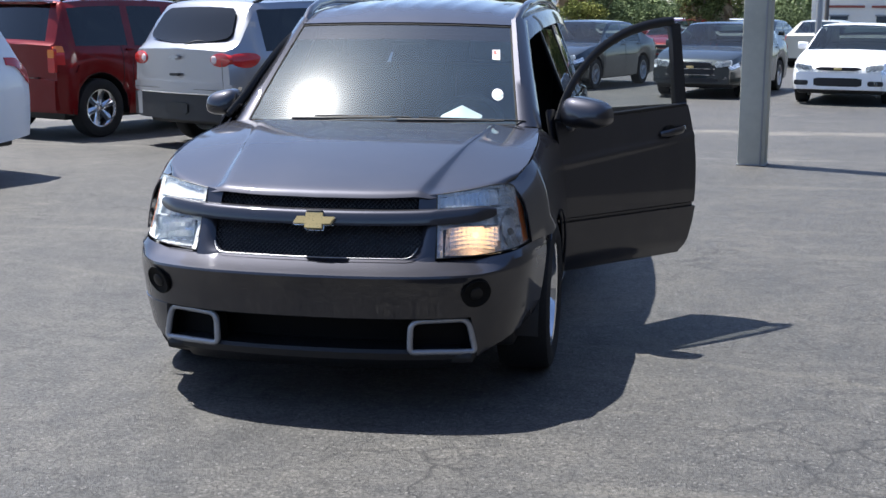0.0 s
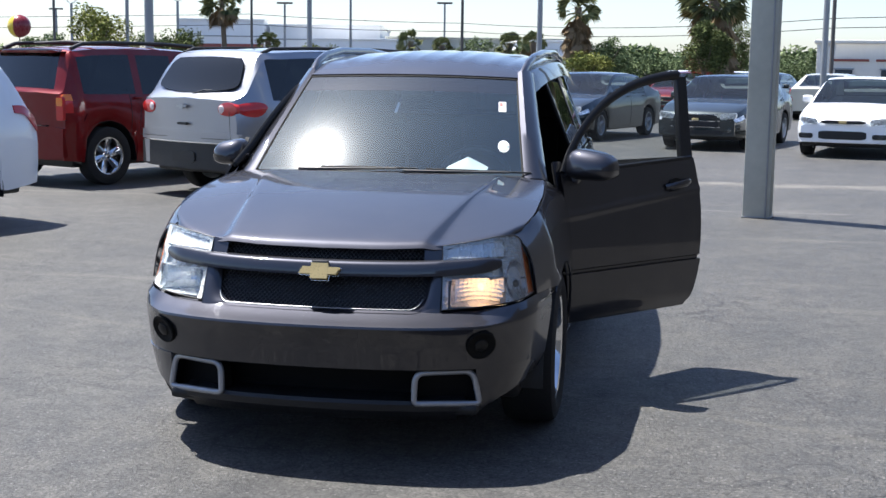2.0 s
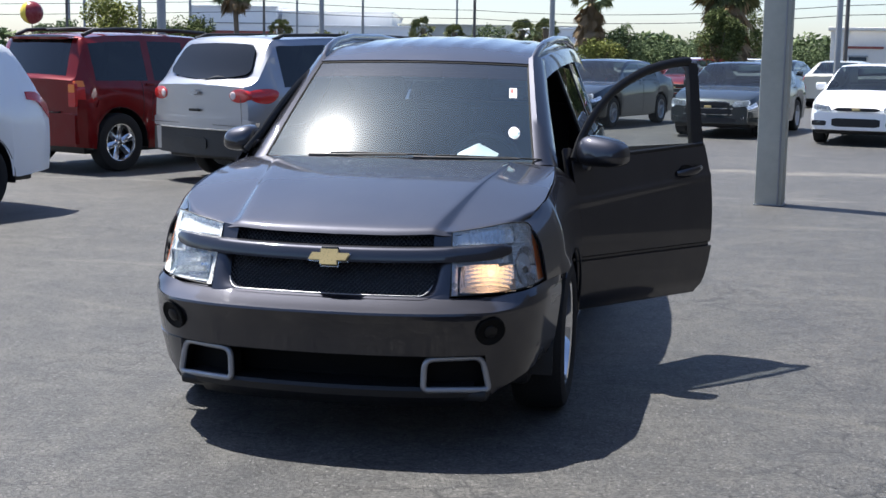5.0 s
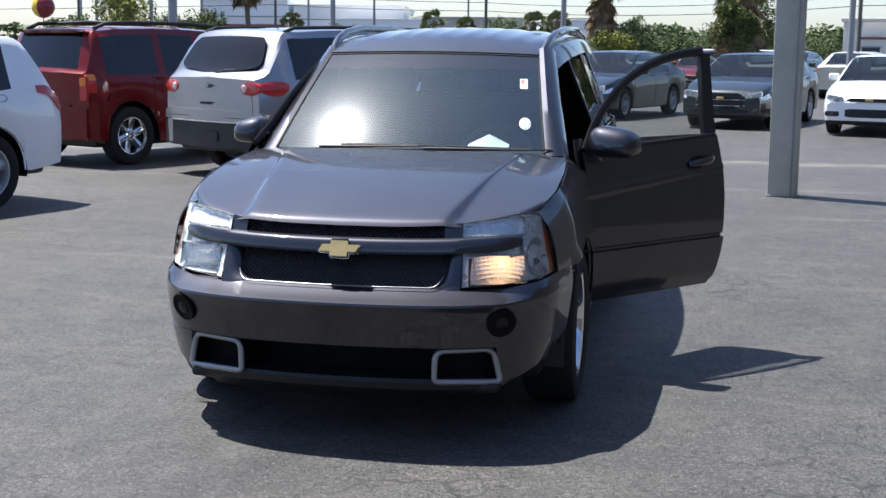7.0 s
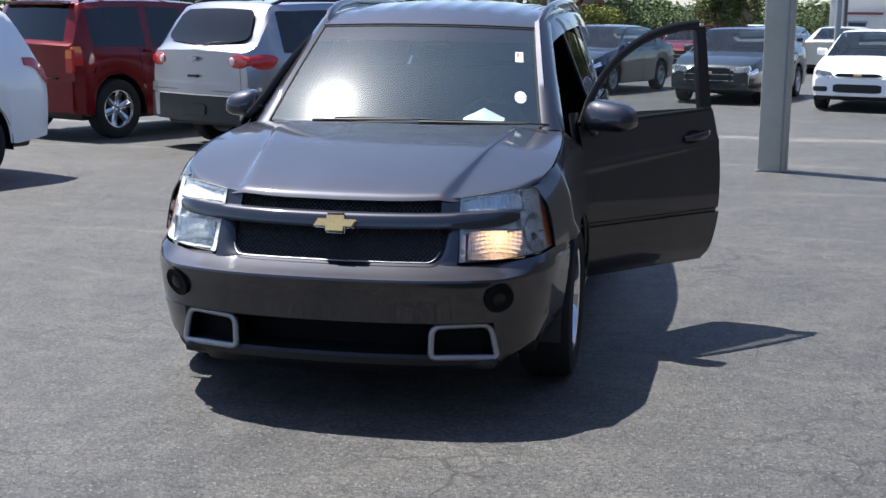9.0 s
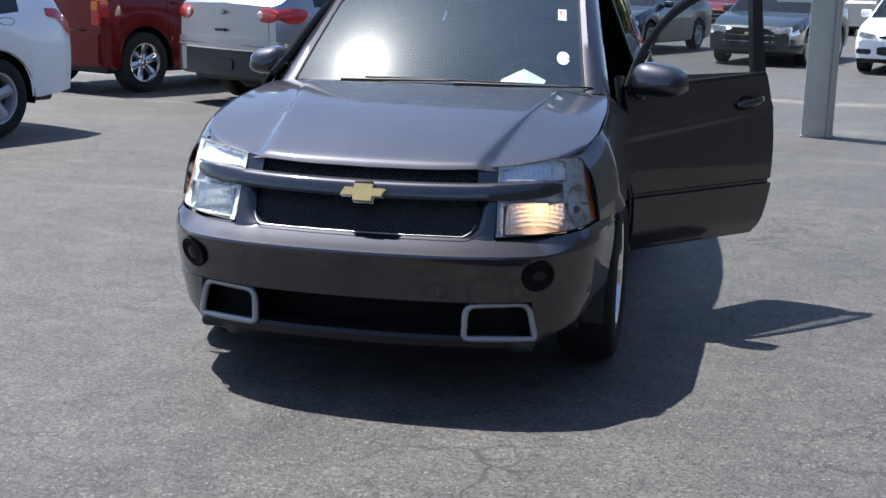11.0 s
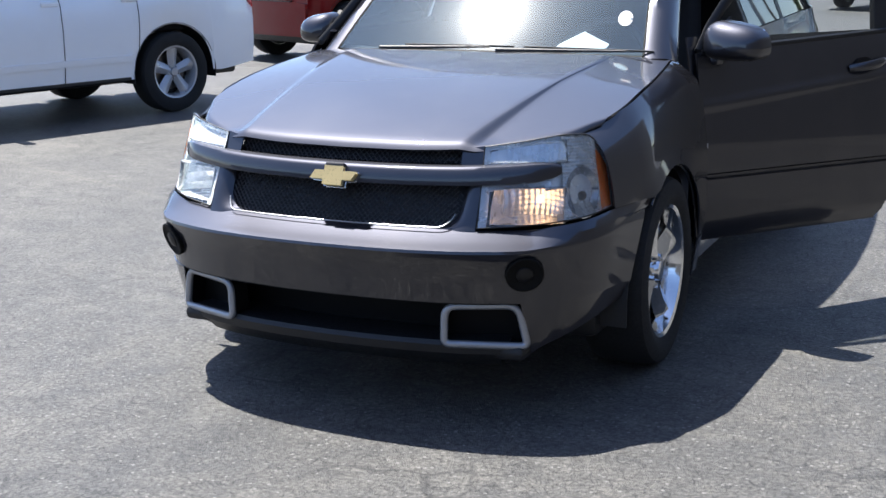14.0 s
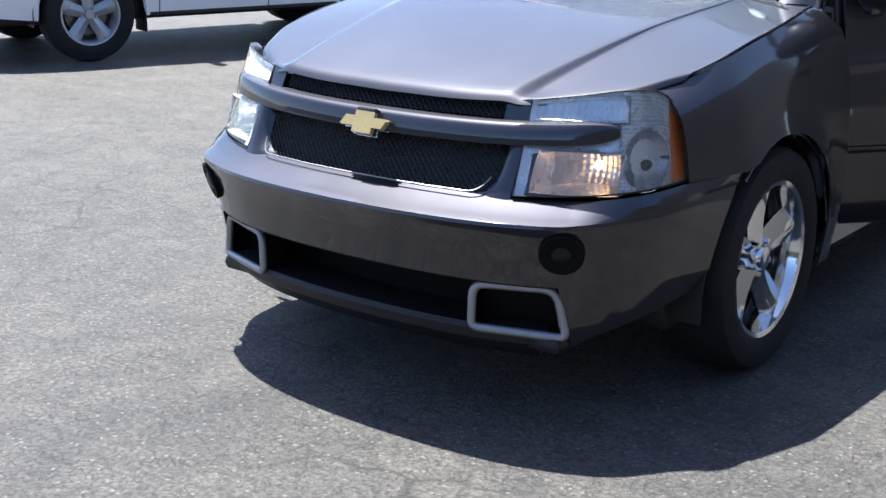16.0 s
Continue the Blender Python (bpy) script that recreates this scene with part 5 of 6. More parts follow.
def build_silver():
    car = thing("sport_utility_car", "silver crossover SUV with dark lower bumper, seen from behind", "car", placed((0.50, 0.866), (0.80, 4.22), (-4.56, 16.15)), "cars parked in the lot")
    L = 5.08
    sh = Shell(L, 1.98, [(0, 0.80), (0.18, 0.95), (1.05, 1.12), (1.15, 1.14), (2.0, 1.66), (2.4, 1.73), (3.3, 1.755), (4.3, 1.72), (4.62, 1.67), (4.93, 1.25), (L, 1.16)],
               [(0, 0.78), (1.1, 1.06), (3.2, 1.12), (4.6, 1.16), (L, 1.14)], (1.0, 4.02), 0.37, 0.33, (1.1, 2.02), (4.935, 4.94), ((1.80, 2.65), (2.73, 3.60), (3.70, 4.56)), 0.30, tuck=0.15)
    sh.build(car, PAINT_SILVER, GLASS_DARK)
    sh.wheels(car, 0.24, 5, ALLOY)
    for s in (-1, 1):
        lamp = sh.oval(car, "tail_lamp", s, L - 0.19, 3.27, 0.215, 0.70, RED_LENS, "red oval tail lamp", 0.013)
        part("tail_lamp_face", lathe([(0, 0.018), (0.05, 0.016), (0.08, 0.010), (0.092, -0.03)], 24, "y"), RED_LENS, lamp, at=pose(s * 0.715, L - 0.050, 1.06, 0, 0, -s * 9) @ Matrix.Diagonal((1.75, 1, 0.95, 1)))
        part("reverse_lamp", lathe([(0, -0.012), (0.035, -0.008), (0.048, 0.004), (0.05, 0.02)], 20, "y"), CLEAR_LENS, lamp, at=pose(s * 0.635, L - 0.022, 1.06, 0, 0, 180 - s * 9))
        for y in (1.70, 2.69, 3.62):
            sh.seam(car, s, y)
        rail = [(s * 0.70, y, 1.70 + h) for y, h in ((2.0, 0.0), (2.1, 0.05), (2.7, 0.07), (3.7, 0.065), (4.35, 0.05), (4.5, 0.0))]
        part("roof_rail", tube(rail, 0.022, 8), BLACK, car, "black roof rail")
        sh.patch(car, "bumper_side", s, L - 0.55, L - 0.01, 0.0, 0.85, CLAD, "", 0.012, 8)
    def tail_glass(u, v):
        """A wide rear window, rounded at its corners, its lower edge dipping to the middle."""
        side = 1 - 0.10 * max(0, abs(2 * v - 1) - 0.55) ** 2 / 0.2
        x = u * (0.735 - 0.115 * v) * side
        z = (1.235 + 0.060 * u * u) * (1 - v) + (1.650 - 0.015 * u * u) * v
        lo, hi = 4.4, 5.0
        for _ in range(20):
            mid = (lo + hi) / 2
            lo, hi = (mid, hi) if curve_at(sh.top, mid) + 0.012 > z else (lo, mid)
        return Vector((x, sh.bend(x, lo) + 0.018, z))
    sheet("rear_window", tail_glass, steps(-1, 1, 20), steps(0, 1, 10), GLASS_TAIL, car, "wide dark rear window", 0.006)
    end_plate(car, "rear_bumper", -0.88, 0.88, 0.66, 0.80, L + 0.02, PAINT_SILVER, "", -0.12, -0.12)
    low = end_plate(car, "lower_bumper", -0.90, 0.90, 0.36, 0.67, L + 0.01, CLAD, "dark grey lower bumper", -0.16, -0.12)
    end_plate(car, "plate_bracket", -0.20, 0.20, 0.43, 0.56, L + 0.02, BLACK, "", -0.04, parent=low)
    end_plate(car, "chrome_strip", -0.87, 0.87, 0.660, 0.674, L + 0.025, CHROME, "", -0.05, -0.12)
    end_plate(car, "tailgate_handle", -0.09, 0.09, 0.865, 0.895, L + 0.008, BLACK, "", 0.03)
    end_plate(car, "rear_spoiler", -0.70, 0.70, 1.665, 1.70, 4.60, PAINT_SILVER, "", -0.20, -0.06)
    out = [(-0.03, 0.024), (0.03, 0.024), (0.03, 0.011), (0.085, 0.011), (0.075, -0.011), (0.03, -0.011), (0.03, -0.026), (-0.03, -0.026), (-0.03, -0.011), (-0.085, -0.011), (-0.075, 0.011), (-0.03, 0.011)]
    part("badge", plate(out, -0.015, None, 0.003), SATIN, car, at=pose(0.0, L + 0.030, 1.08, 0, 0, 180))
    arm = part("rear_wiper", tube([(0.0, L - 0.09, 1.20), (-0.2, L - 0.125, 1.26), (-0.34, L - 0.14, 1.27)], [0.016, 0.012, 0.006], 6), BLACK, car)
    part("seam_gate", tube([(s, L + 0.005, z) for s, z in ((-0.80, 1.04), (-0.82, 0.72), (0.82, 0.72), (0.80, 1.04))], 0.004, 4), BLACK, car)
    mirror_pair(car, sh, 1.95, PAINT_SILVER)


def build_white_suv():
    car = thing("sport_utility_car", "white compact SUV with silver five-spoke wheels", "car", placed((-0.30, -0.95), (0.90, 3.58), (-5.10, 11.60)), "cars parked in the lot")
    L = 4.60
    sh = Shell(L, 1.84, [(0, 0.78), (0.15, 0.92), (1.0, 1.07), (1.1, 1.09), (1.85, 1.58), (2.2, 1.65), (3.1, 1.66), (3.95, 1.62), (4.2, 1.57), (4.48, 1.15), (L, 1.05)],
               [(0, 0.76), (1.0, 1.02), (3.6, 1.10), (4.38, 1.15), (L, 1.03)], (0.92, 3.58), 0.36, 0.33, (1.05, 1.87), (4.12, 4.49), ((1.62, 2.40), (2.48, 3.25), (3.34, 3.90)), 0.27, tuck=0.06)
    sh.build(car, PAINT_WHITE, GLASS_DARK)
    sh.wheels(car, 0.232, 5, ALLOY, broad=1.15)
    for s in (-1, 1):
        sh.patch(car, "tail_lamp", s, L - 0.36, L - 0.005, 2.7, 4.0, RED_LENS, "red tail lamp", 0.014, 8, 0.02, 0.5)
        for y in (1.48, 2.44, 3.20):
            sh.seam(car, s, y)
        for y in (2.34, 3.12):
            p = sh.at(s, y, 3.3, 0.015)
            part("door_handle", box((0.03, 0.17, 0.04), 0.014), PAINT_WHITE, car, at=Matrix.Translation(p))
        sh.patch(car, "side_moulding", s, 1.38, 3.12, 0.7, 0.95, PAINT_WHITE, "", 0.010, 8)
        part("sill_strip", tube([sh.at(s, y, 0.05, -0.02) for y in steps(1.4, 3.1, 8)], 0.025, 6), CLAD, car, "dark sill strip")
        part("mud_flap", box((0.20, 0.02, 0.20), 0.005), BLACK, car, at=pose(s * 0.78, 1.37, 0.30))
        part("fuel_flap", tube([sh.at(s, 3.72 + 0.09 * math.cos(a), 3.0 + 0.5 * math.sin(a), 0.002) for a in steps(0, 2 * math.pi, 12)[:-1]], 0.003, 4, True), BLACK, car)
    end_plate(car, "rear_bumper", -0.83, 0.83, 0.42, 0.70, L + 0.03, PAINT_WHITE, "", -0.14, -0.14)
    end_plate(car, "front_bumper", -0.74, 0.74, 0.36, 0.62, -0.02, PAINT_WHITE, "", 0.10, 0.12)
    mirror_pair(car, sh, 1.75, PAINT_WHITE)


def sedan_face(car, sh, paint, kind):
    """Bumper, grille, lamps of a saloon's nose; kind picks the grille."""
    w = sh.width / 2
    end_plate(car, "front_bumper", -w * 0.83, w * 0.83, 0.30, 0.60, -0.10, paint, "", 0.16, 0.16)
    if kind == "split":
        end_plate(car, "upper_grille", -0.40, 0.40, 0.625, 0.70, -0.085, BLACK, "black split grille with bright trim", 0.08, 0.10)
        end_plate(car, "grille_trim", -0.42, 0.42, 0.697, 0.717, -0.09, CHROME, "", 0.05, 0.10)
        end_plate(car, "lower_grille", -0.46, 0.46, 0.47, 0.575, -0.115, BLACK, "", 0.03, 0.16)
        end_plate(car, "grille_trim", -0.48, 0.48, 0.455, 0.472, -0.12, CHROME, "", 0.03, 0.16)
        end_plate(car, "grille_trim", -0.48, 0.48, 0.572, 0.588, -0.12, CHROME, "", 0.03, 0.16)
        end_plate(car, "lower_intake", -0.55, 0.55, 0.32, 0.40, -0.108, BLACK, "", 0.03, 0.16)
    else:
        end_plate(car, "upper_grille", -0.40, 0.40, 0.63, 0.69, -0.085, BLACK, "slim black grille", 0.08, 0.10)
        end_plate(car, "lower_intake", -0.42, 0.42, 0.35, 0.50, -0.108, BLACK, "", 0.03, 0.16)
        for s in (-1, 1):
            end_plate(car, "side_intake", s * 0.52, s * 0.78, 0.36, 0.45, -0.108, BLACK, "", 0.03, 0.16)
    part("badge", box((0.14, 0.02, 0.045), 0.008), GOLD, car, at=pose(0, -0.10, 0.61 if kind == "split" else 0.66))
    for s in (-1, 1):
        lamp = end_plate(car, "headlamp", s * 0.46, s * w * 0.85, 0.60, 0.71, -0.035, HOUSING, "clear headlamp", 0.08, 0.15, 0.04, corner=0.03)
        end_plate(car, "lamp_lens", s * 0.47, s * w * 0.845, 0.605, 0.705, -0.045, LENS, "", 0.004, 0.15, 0.04, parent=lamp, corner=0.03)
        sh.patch(lamp, "lamp_side", s, 0.0, 0.30, 3.0, 3.95, HOUSING, "", 0.006)
        part("lamp_bowl", lathe([(0, 0.03), (0.035, 0.015), (0.05, -0.012)], 14, "y"), BOWL, lamp, at=pose(s * 0.60, 0.02, 0.67))
        part("fog_lamp", lathe([(0, -0.01), (0.04, -0.006), (0.05, 0.01)], 14, "y"), LENS, car, at=pose(s * 0.66, -0.04, 0.40))


def build_saloon(label, paint, heading, local, at, kind="split", glass=None, spokes=5):
    car = thing("saloon_car", label, "car", placed(heading, local, at), "cars parked in the lot")
    L = 4.87
    sh = Shell(L, 1.80, [(0, 0.64), (0.12, 0.74), (0.6, 0.87), (1.2, 0.96), (1.3, 0.98), (2.05, 1.40), (2.5, 1.45), (3.2, 1.44), (3.6, 1.38), (4.30, 1.06), (4.75, 1.04), (L, 0.98)],
               [(0, 0.62), (1.25, 0.93), (3.8, 1.00), (4.3, 1.03), (L, 0.96)], (0.98, 3.83), 0.33, 0.24, (1.25, 2.08), (3.54, 4.31), ((1.72, 2.62), (2.70, 3.62)), 0.34)
    sh.build(car, paint, glass or GLASS_PARKED)
    sh.wheels(car, 0.215, spokes, ALLOY)
    sedan_face(car, sh, paint, kind)
    for s in (-1, 1):
        for y in (1.45, 2.66, 3.60):
            sh.seam(car, s, y)
        for y in (2.52, 3.46):
            p = sh.at(s, y, 3.4, 0.012)
            part("door_handle", box((0.03, 0.17, 0.03), 0.012), paint, car, at=Matrix.Translation(p))
        sh.patch(car, "tail_lamp", s, L - 0.28, L - 0.01, 2.9, 3.95, RED_LENS, "", 0.008)
    mirror_pair(car, sh, 1.75, paint)
    return car


build_red()
build_silver()
build_white_suv()
build_saloon("dark grey-green saloon with a split grille, facing out", PAINT_GREY, (-0.28, -0.96), (-0.78, 0.88), (1.17, 27.6))
build_saloon("blue-black saloon parked beside a grey one", PAINT_DARK, (-0.33, -0.94), (0.80, 0.98), (-0.40, 29.3))
build_saloon("white saloon with a slim black grille, facing out", PAINT_WHITE, (-0.26, -0.965), (-0.80, 0.95), (3.74, 26.3), "slim")
build_saloon("beige saloon in a farther row", PAINT_BEIGE, (0.30, 0.95), (0.0, 4.6), (5.5, 43.0), "slim")
build_saloon("dark red saloon in a farther row", PAINT_RED, (-0.30, -0.95), (0, 0.5), (0.9, 41.5))
build_saloon("white saloon in a farther row", PAINT_WHITE, (-0.30, -0.95), (0, 0.5), (0.75, 55.0), "slim")
build_saloon("white saloon parked behind a dark one", PAINT_WHITE, (-0.30, -0.95), (0, 0.5), (2.9, 51.0), "slim")
build_saloon("dark saloon in a farther row", PAINT_DARK, (-0.30, -0.95), (0, 0.5), (3.4, 44.0))
build_saloon("dark blue saloon behind the red SUV", PAINT_DARK, (0.58, 0.81), (0, 4.5), (-13.0, 25.2))


# ---- pillar, poles, wires ----
def build_pillar():
    t = thing("square_pillar", "tall square pillar of pale grey painted metal", "pillar", pose(2.25, 15.06, 0, 0, 0, -10))
    part("shaft", box((0.29, 0.29, 7.0), 0.012), CONCRETE, t, at=pose(0, 0, 3.5))
    part("base_plate", box((0.31, 0.31, 0.015), 0.004), POLE_GREY, t, at=pose(0, 0, 0.01))
    part("corner_strip", box((0.02, 0.012, 7.0), 0.003), POLE_GREY, t, at=pose(0.10, -0.151, 3.5))


def pole(label, x, y, h, r0, r1, mat, cat="pole", name="lamp_post"):
    t = thing(name, label, cat, pose(x, y, 0))
    part("shaft", tube([(0, 0, 0), (0, 0, h * 0.5), (0, 0, h)], [r0, (r0 + r1) / 2, r1], 10), mat, t)
    part("base", lathe([(0, 0.0), (r0 * 2.0, 0.0), (r0 * 2.0, 0.10), (r0 * 1.2, 0.14), (0, 0.14)], 12, "z"), mat, t)
    return t


def flood(x, y, h, r, kind):
    t = pole("grey car-park lamp post with floodlight heads", x, y, h, r, r * 0.8, POLE_GREY)
    k = h / 6.0
    if kind == "bar":
        head = part("lamp_head", box((1.15 * k, 0.30 * k, 0.14 * k), 0.03 * k), POLE_DARK, t, at=pose(0, 0, h + 0.05 * k))
    else:
        part("bracket", tube([(-0.35 * k, 0, h + 0.28 * k), (-0.25 * k, 0, h + 0.08 * k), (0, 0, h), (0.25 * k, 0, h + 0.08 * k), (0.35 * k, 0, h + 0.28 * k)], 0.035 * k, 6), POLE_GREY, t)
        for s in (-1, 1):
            head = part("lamp_head", lathe([(0, 0.16 * k), (0.10 * k, 0.15 * k), (0.13 * k, 0.0), (0.24 * k, -0.16 * k), (0.22 * k, -0.17 * k), (0, -0.10 * k)], 14, "y"), POLE_GREY, t, at=pose(s * 0.38 * k, 0, h + 0.38 * k, -15, 0, s * 25))
    return t


build_pillar()
for x, y, r in ((-17.37, 43.3, 0.065), (-11.42, 31.0, 0.115), (-12.66, 49.3, 0.10), (-4.08, 51.0, 0.105)):
    pole("plain grey steel light pole", x, y, 9.0, r, r * 0.9, POLE_GREY)
pole("plain grey steel light pole beside a low shop", 5.17, 38.26, 9.0, 0.085, 0.075, POLE_GREY)
for x, y, r in ((-24.55, 78.0, 0.085), (-12.0, 80.4, 0.10), (8.03, 63.7, 0.10)):
    t = pole("weathered utility pole carrying two wires", x, y, 9.0, r, r * 0.8, POLE_DARK, name="utility_pole")
pole("thin dark sign post", -22.4, 48.0, 3.9, 0.05, 0.05, POLE_DARK, name="post")
for x, y, h, kind in ((-30.7, 66.6, 4.5, "twin"), (-25.2, 67.7, 4.7, "twin"), (-18.7, 79.3, 5.5, "twin"), (-25.6, 88.2, 5.5, "bar"), (-16.7, 100.3, 6.1, "bar"), (-40.9, 85.3, 4.9, "bar")):
    flood(x, y, h, 0.09, kind)


def wire(a, b, sag, label="thin dark power line"):
    pts = [Vector(a) * (1 - u) + Vector(b) * u - Vector((0, 0, 4 * sag * u * (1 - u))) for u in steps(0, 1, 12)]
    ob = part("power_line", tube(pts, 0.022, 4), BLACK)
    tagged(ob, label, "cable", "power lines over the lot")


for dz in (0.0, -0.62):
    wire((-70, 63, 3.5 + dz), (-24.55, 78.0, 4.42 + dz), 0.2)
    wire((-24.55, 78.0, 4.42 + dz), (-12.0, 80.4, 4.05 + dz * 0.8), 0.1)
    wire((-12.0, 80.4, 4.05 + dz * 0.8), (8.03, 63.7, 3.9 + dz * 0.7), 0.35)
    wire((8.03, 63.7, 3.9 + dz * 0.7), (40, 62, 5.6 + dz), 0.2)


# ---- buildings ----
def hall(label, a, b, depth, h, stripes=(), mat=None, windows=()):
    """A flat-roofed building whose front runs from a to b."""
    a, b = Vector((*a, 0)), Vector((*b, 0))
    d = b - a
    t = thing("building", label, "building", Matrix.Translation(a) @ pose(0, 0, 0, 0, 0, math.degrees(math.atan2(d.y, d.x))))
    n = d.length
    wall = part("wall", box((n, depth, h), 0.02), mat or WALL_WHITE, t, at=pose(n / 2, depth / 2, h / 2))
    part("roof", box((n + 0.3, depth + 0.3, 0.18), 0.03), mat or WALL_WHITE, t, at=pose(n / 2, depth / 2, h + 0.09))
    for x0, x1, z0, z1, m in stripes:
        part("facade_band", box(((x1 - x0) * n, 0.10, z1 - z0), 0.01), m, wall, at=pose((x0 + x1) / 2 * n - n / 2, -depth / 2 - 0.03, (z0 + z1) / 2 - h / 2))
    for x0, x1, z0, z1 in windows:
        w = part("window", box(((x1 - x0) * n, 0.12, z1 - z0), 0.01), SHOP_DARK, t, at=pose((x0 + x1) / 2 * n, -0.02, (z0 + z1) / 2))
        part("window_frame", box(((x1 - x0) * n + 0.14, 0.10, 0.08), 0.01), POLE_GREY, w, at=pose(0, -0.04, (z1 - z0) / 2))
    return t


hall("pale warehouse with a red-banded shop front", (-47.8, 125.1), (-39.6, 126.6), 20, 5.5, ((0.0, 1.0, 3.95, 4.05, POLE_GREY), (0.18, 1.0, 2.55, 3.25, BRICK_RED), (0.50, 0.56, 2.4, 3.4, WALL_WHITE)), windows=((0.62, 0.95, 1.2, 2.3),))
hall("long white warehouse with a low pitched roof", (-39.4, 128.0), (-28.6, 130.0), 25, 5.1, ((0, 1, 3.75, 3.85, POLE_GREY),))
hall("low white warehouse wall with a grey eave", (-34.0, 124.0), (-26.0, 125.5), 3.5, 3.7)
hall("grey industrial shed far behind the trees", (-27.6, 128.5), (-10.5, 132.0), 20, 4.0, mat=CONCRETE)
hall("white shed with a sloping end beside palms", (-12.6, 118.0), (-8.6, 119.0), 12, 3.6, ((0.4, 0.7, 0.0, 3.0, CONCRETE),))
hall("low cream shop with a dull red band and dark window", (8.3, 73.8), (22.0, 72.2), 10, 2.95, ((0.05, 0.195, 2.02, 2.14, BRICK_RED), (0.22, 0.40, 2.02, 2.14, BRICK_RED)), WALL_CREAM, ((0.07, 0.135, 1.0, 1.62), (0.24, 0.33, 1.0, 1.62)))


# ---- trees ----
def leaves(rng, n, centre, radius, size, clumps, skirt=0.0):
    """Leaf blades scattered over clumps inside an uneven crown."""
    verts, faces = [], []
    heads = []
    for _ in range(clumps):
        while True:
            p = Vector((rng.uniform(-1, 1), rng.uniform(-1, 1), rng.uniform(-1, 1)))
            if 0.25 < p.length < 1:
                break
        heads.append((Vector((p.x * radius[0], p.y * radius[1], p.z * radius[2])) * 0.82, rng.uniform(0.20, 0.42)))
    for _ in range(n):
        c, k = rng.choice(heads)
        d = Vector((rng.gauss(0, 1), rng.gauss(0, 1), rng.gauss(0, 1))).normalized() * (rng.random() ** 0.4) * k
        p = Vector(centre) + c + Vector((d.x * radius[0], d.y * radius[1], d.z * radius[2]))
        s = size * rng.uniform(0.6, 1.4)
        a = Vector((rng.gauss(0, 1), rng.gauss(0, 1), rng.gauss(0, 0.6))).normalized()
        b = a.cross(Vector((rng.gauss(0, 1), rng.gauss(0, 1), rng.gauss(0, 1)))).normalized()
        i = len(verts)
        verts += [p - a * s, p + b * s * 0.42, p + a * s, p - b * s * 0.42]
        faces.append((i, i + 1, i + 2, i + 3))
    me = bpy.data.meshes.new("crown")
    me.from_pydata([tuple(v) for v in verts], [], faces)
    return me


def tree(label, x, y, h, spread, mat, seed, low=0.25, n=2600, size=None):
    rng = random.Random(seed)
    t = thing("tree", label, "tree", pose(x, y, 0))
    trunk = part("trunk", tube([(0, 0, 0), (rng.uniform(-.1, .1), rng.uniform(-.1, .1), h * 0.3), (rng.uniform(-.2, .2), 0, h * 0.62)], [h * 0.035, h * 0.026, h * 0.012], 8), BARK, t)
    for i in range(6):
        a = i * 1.05 + rng.uniform(-.3, .3)
        z = h * rng.uniform(0.28, 0.5)
        part("limb", tube([(0, 0, z), (math.cos(a) * spread * 0.3, math.sin(a) * spread * 0.3, z + h * 0.12), (math.cos(a) * spread * 0.65, math.sin(a) * spread * 0.65, z + h * 0.28)], [h * 0.014, h * 0.009, h * 0.004], 5), BARK, trunk)
    mid = h * (1 + low) / 2
    part("crown", leaves(rng, int(n * 2.2), (0, 0, mid), (spread, spread, h * (1 - low) / 2), (size or spread * 0.075) * 0.66, 34), mat, t)
    return t


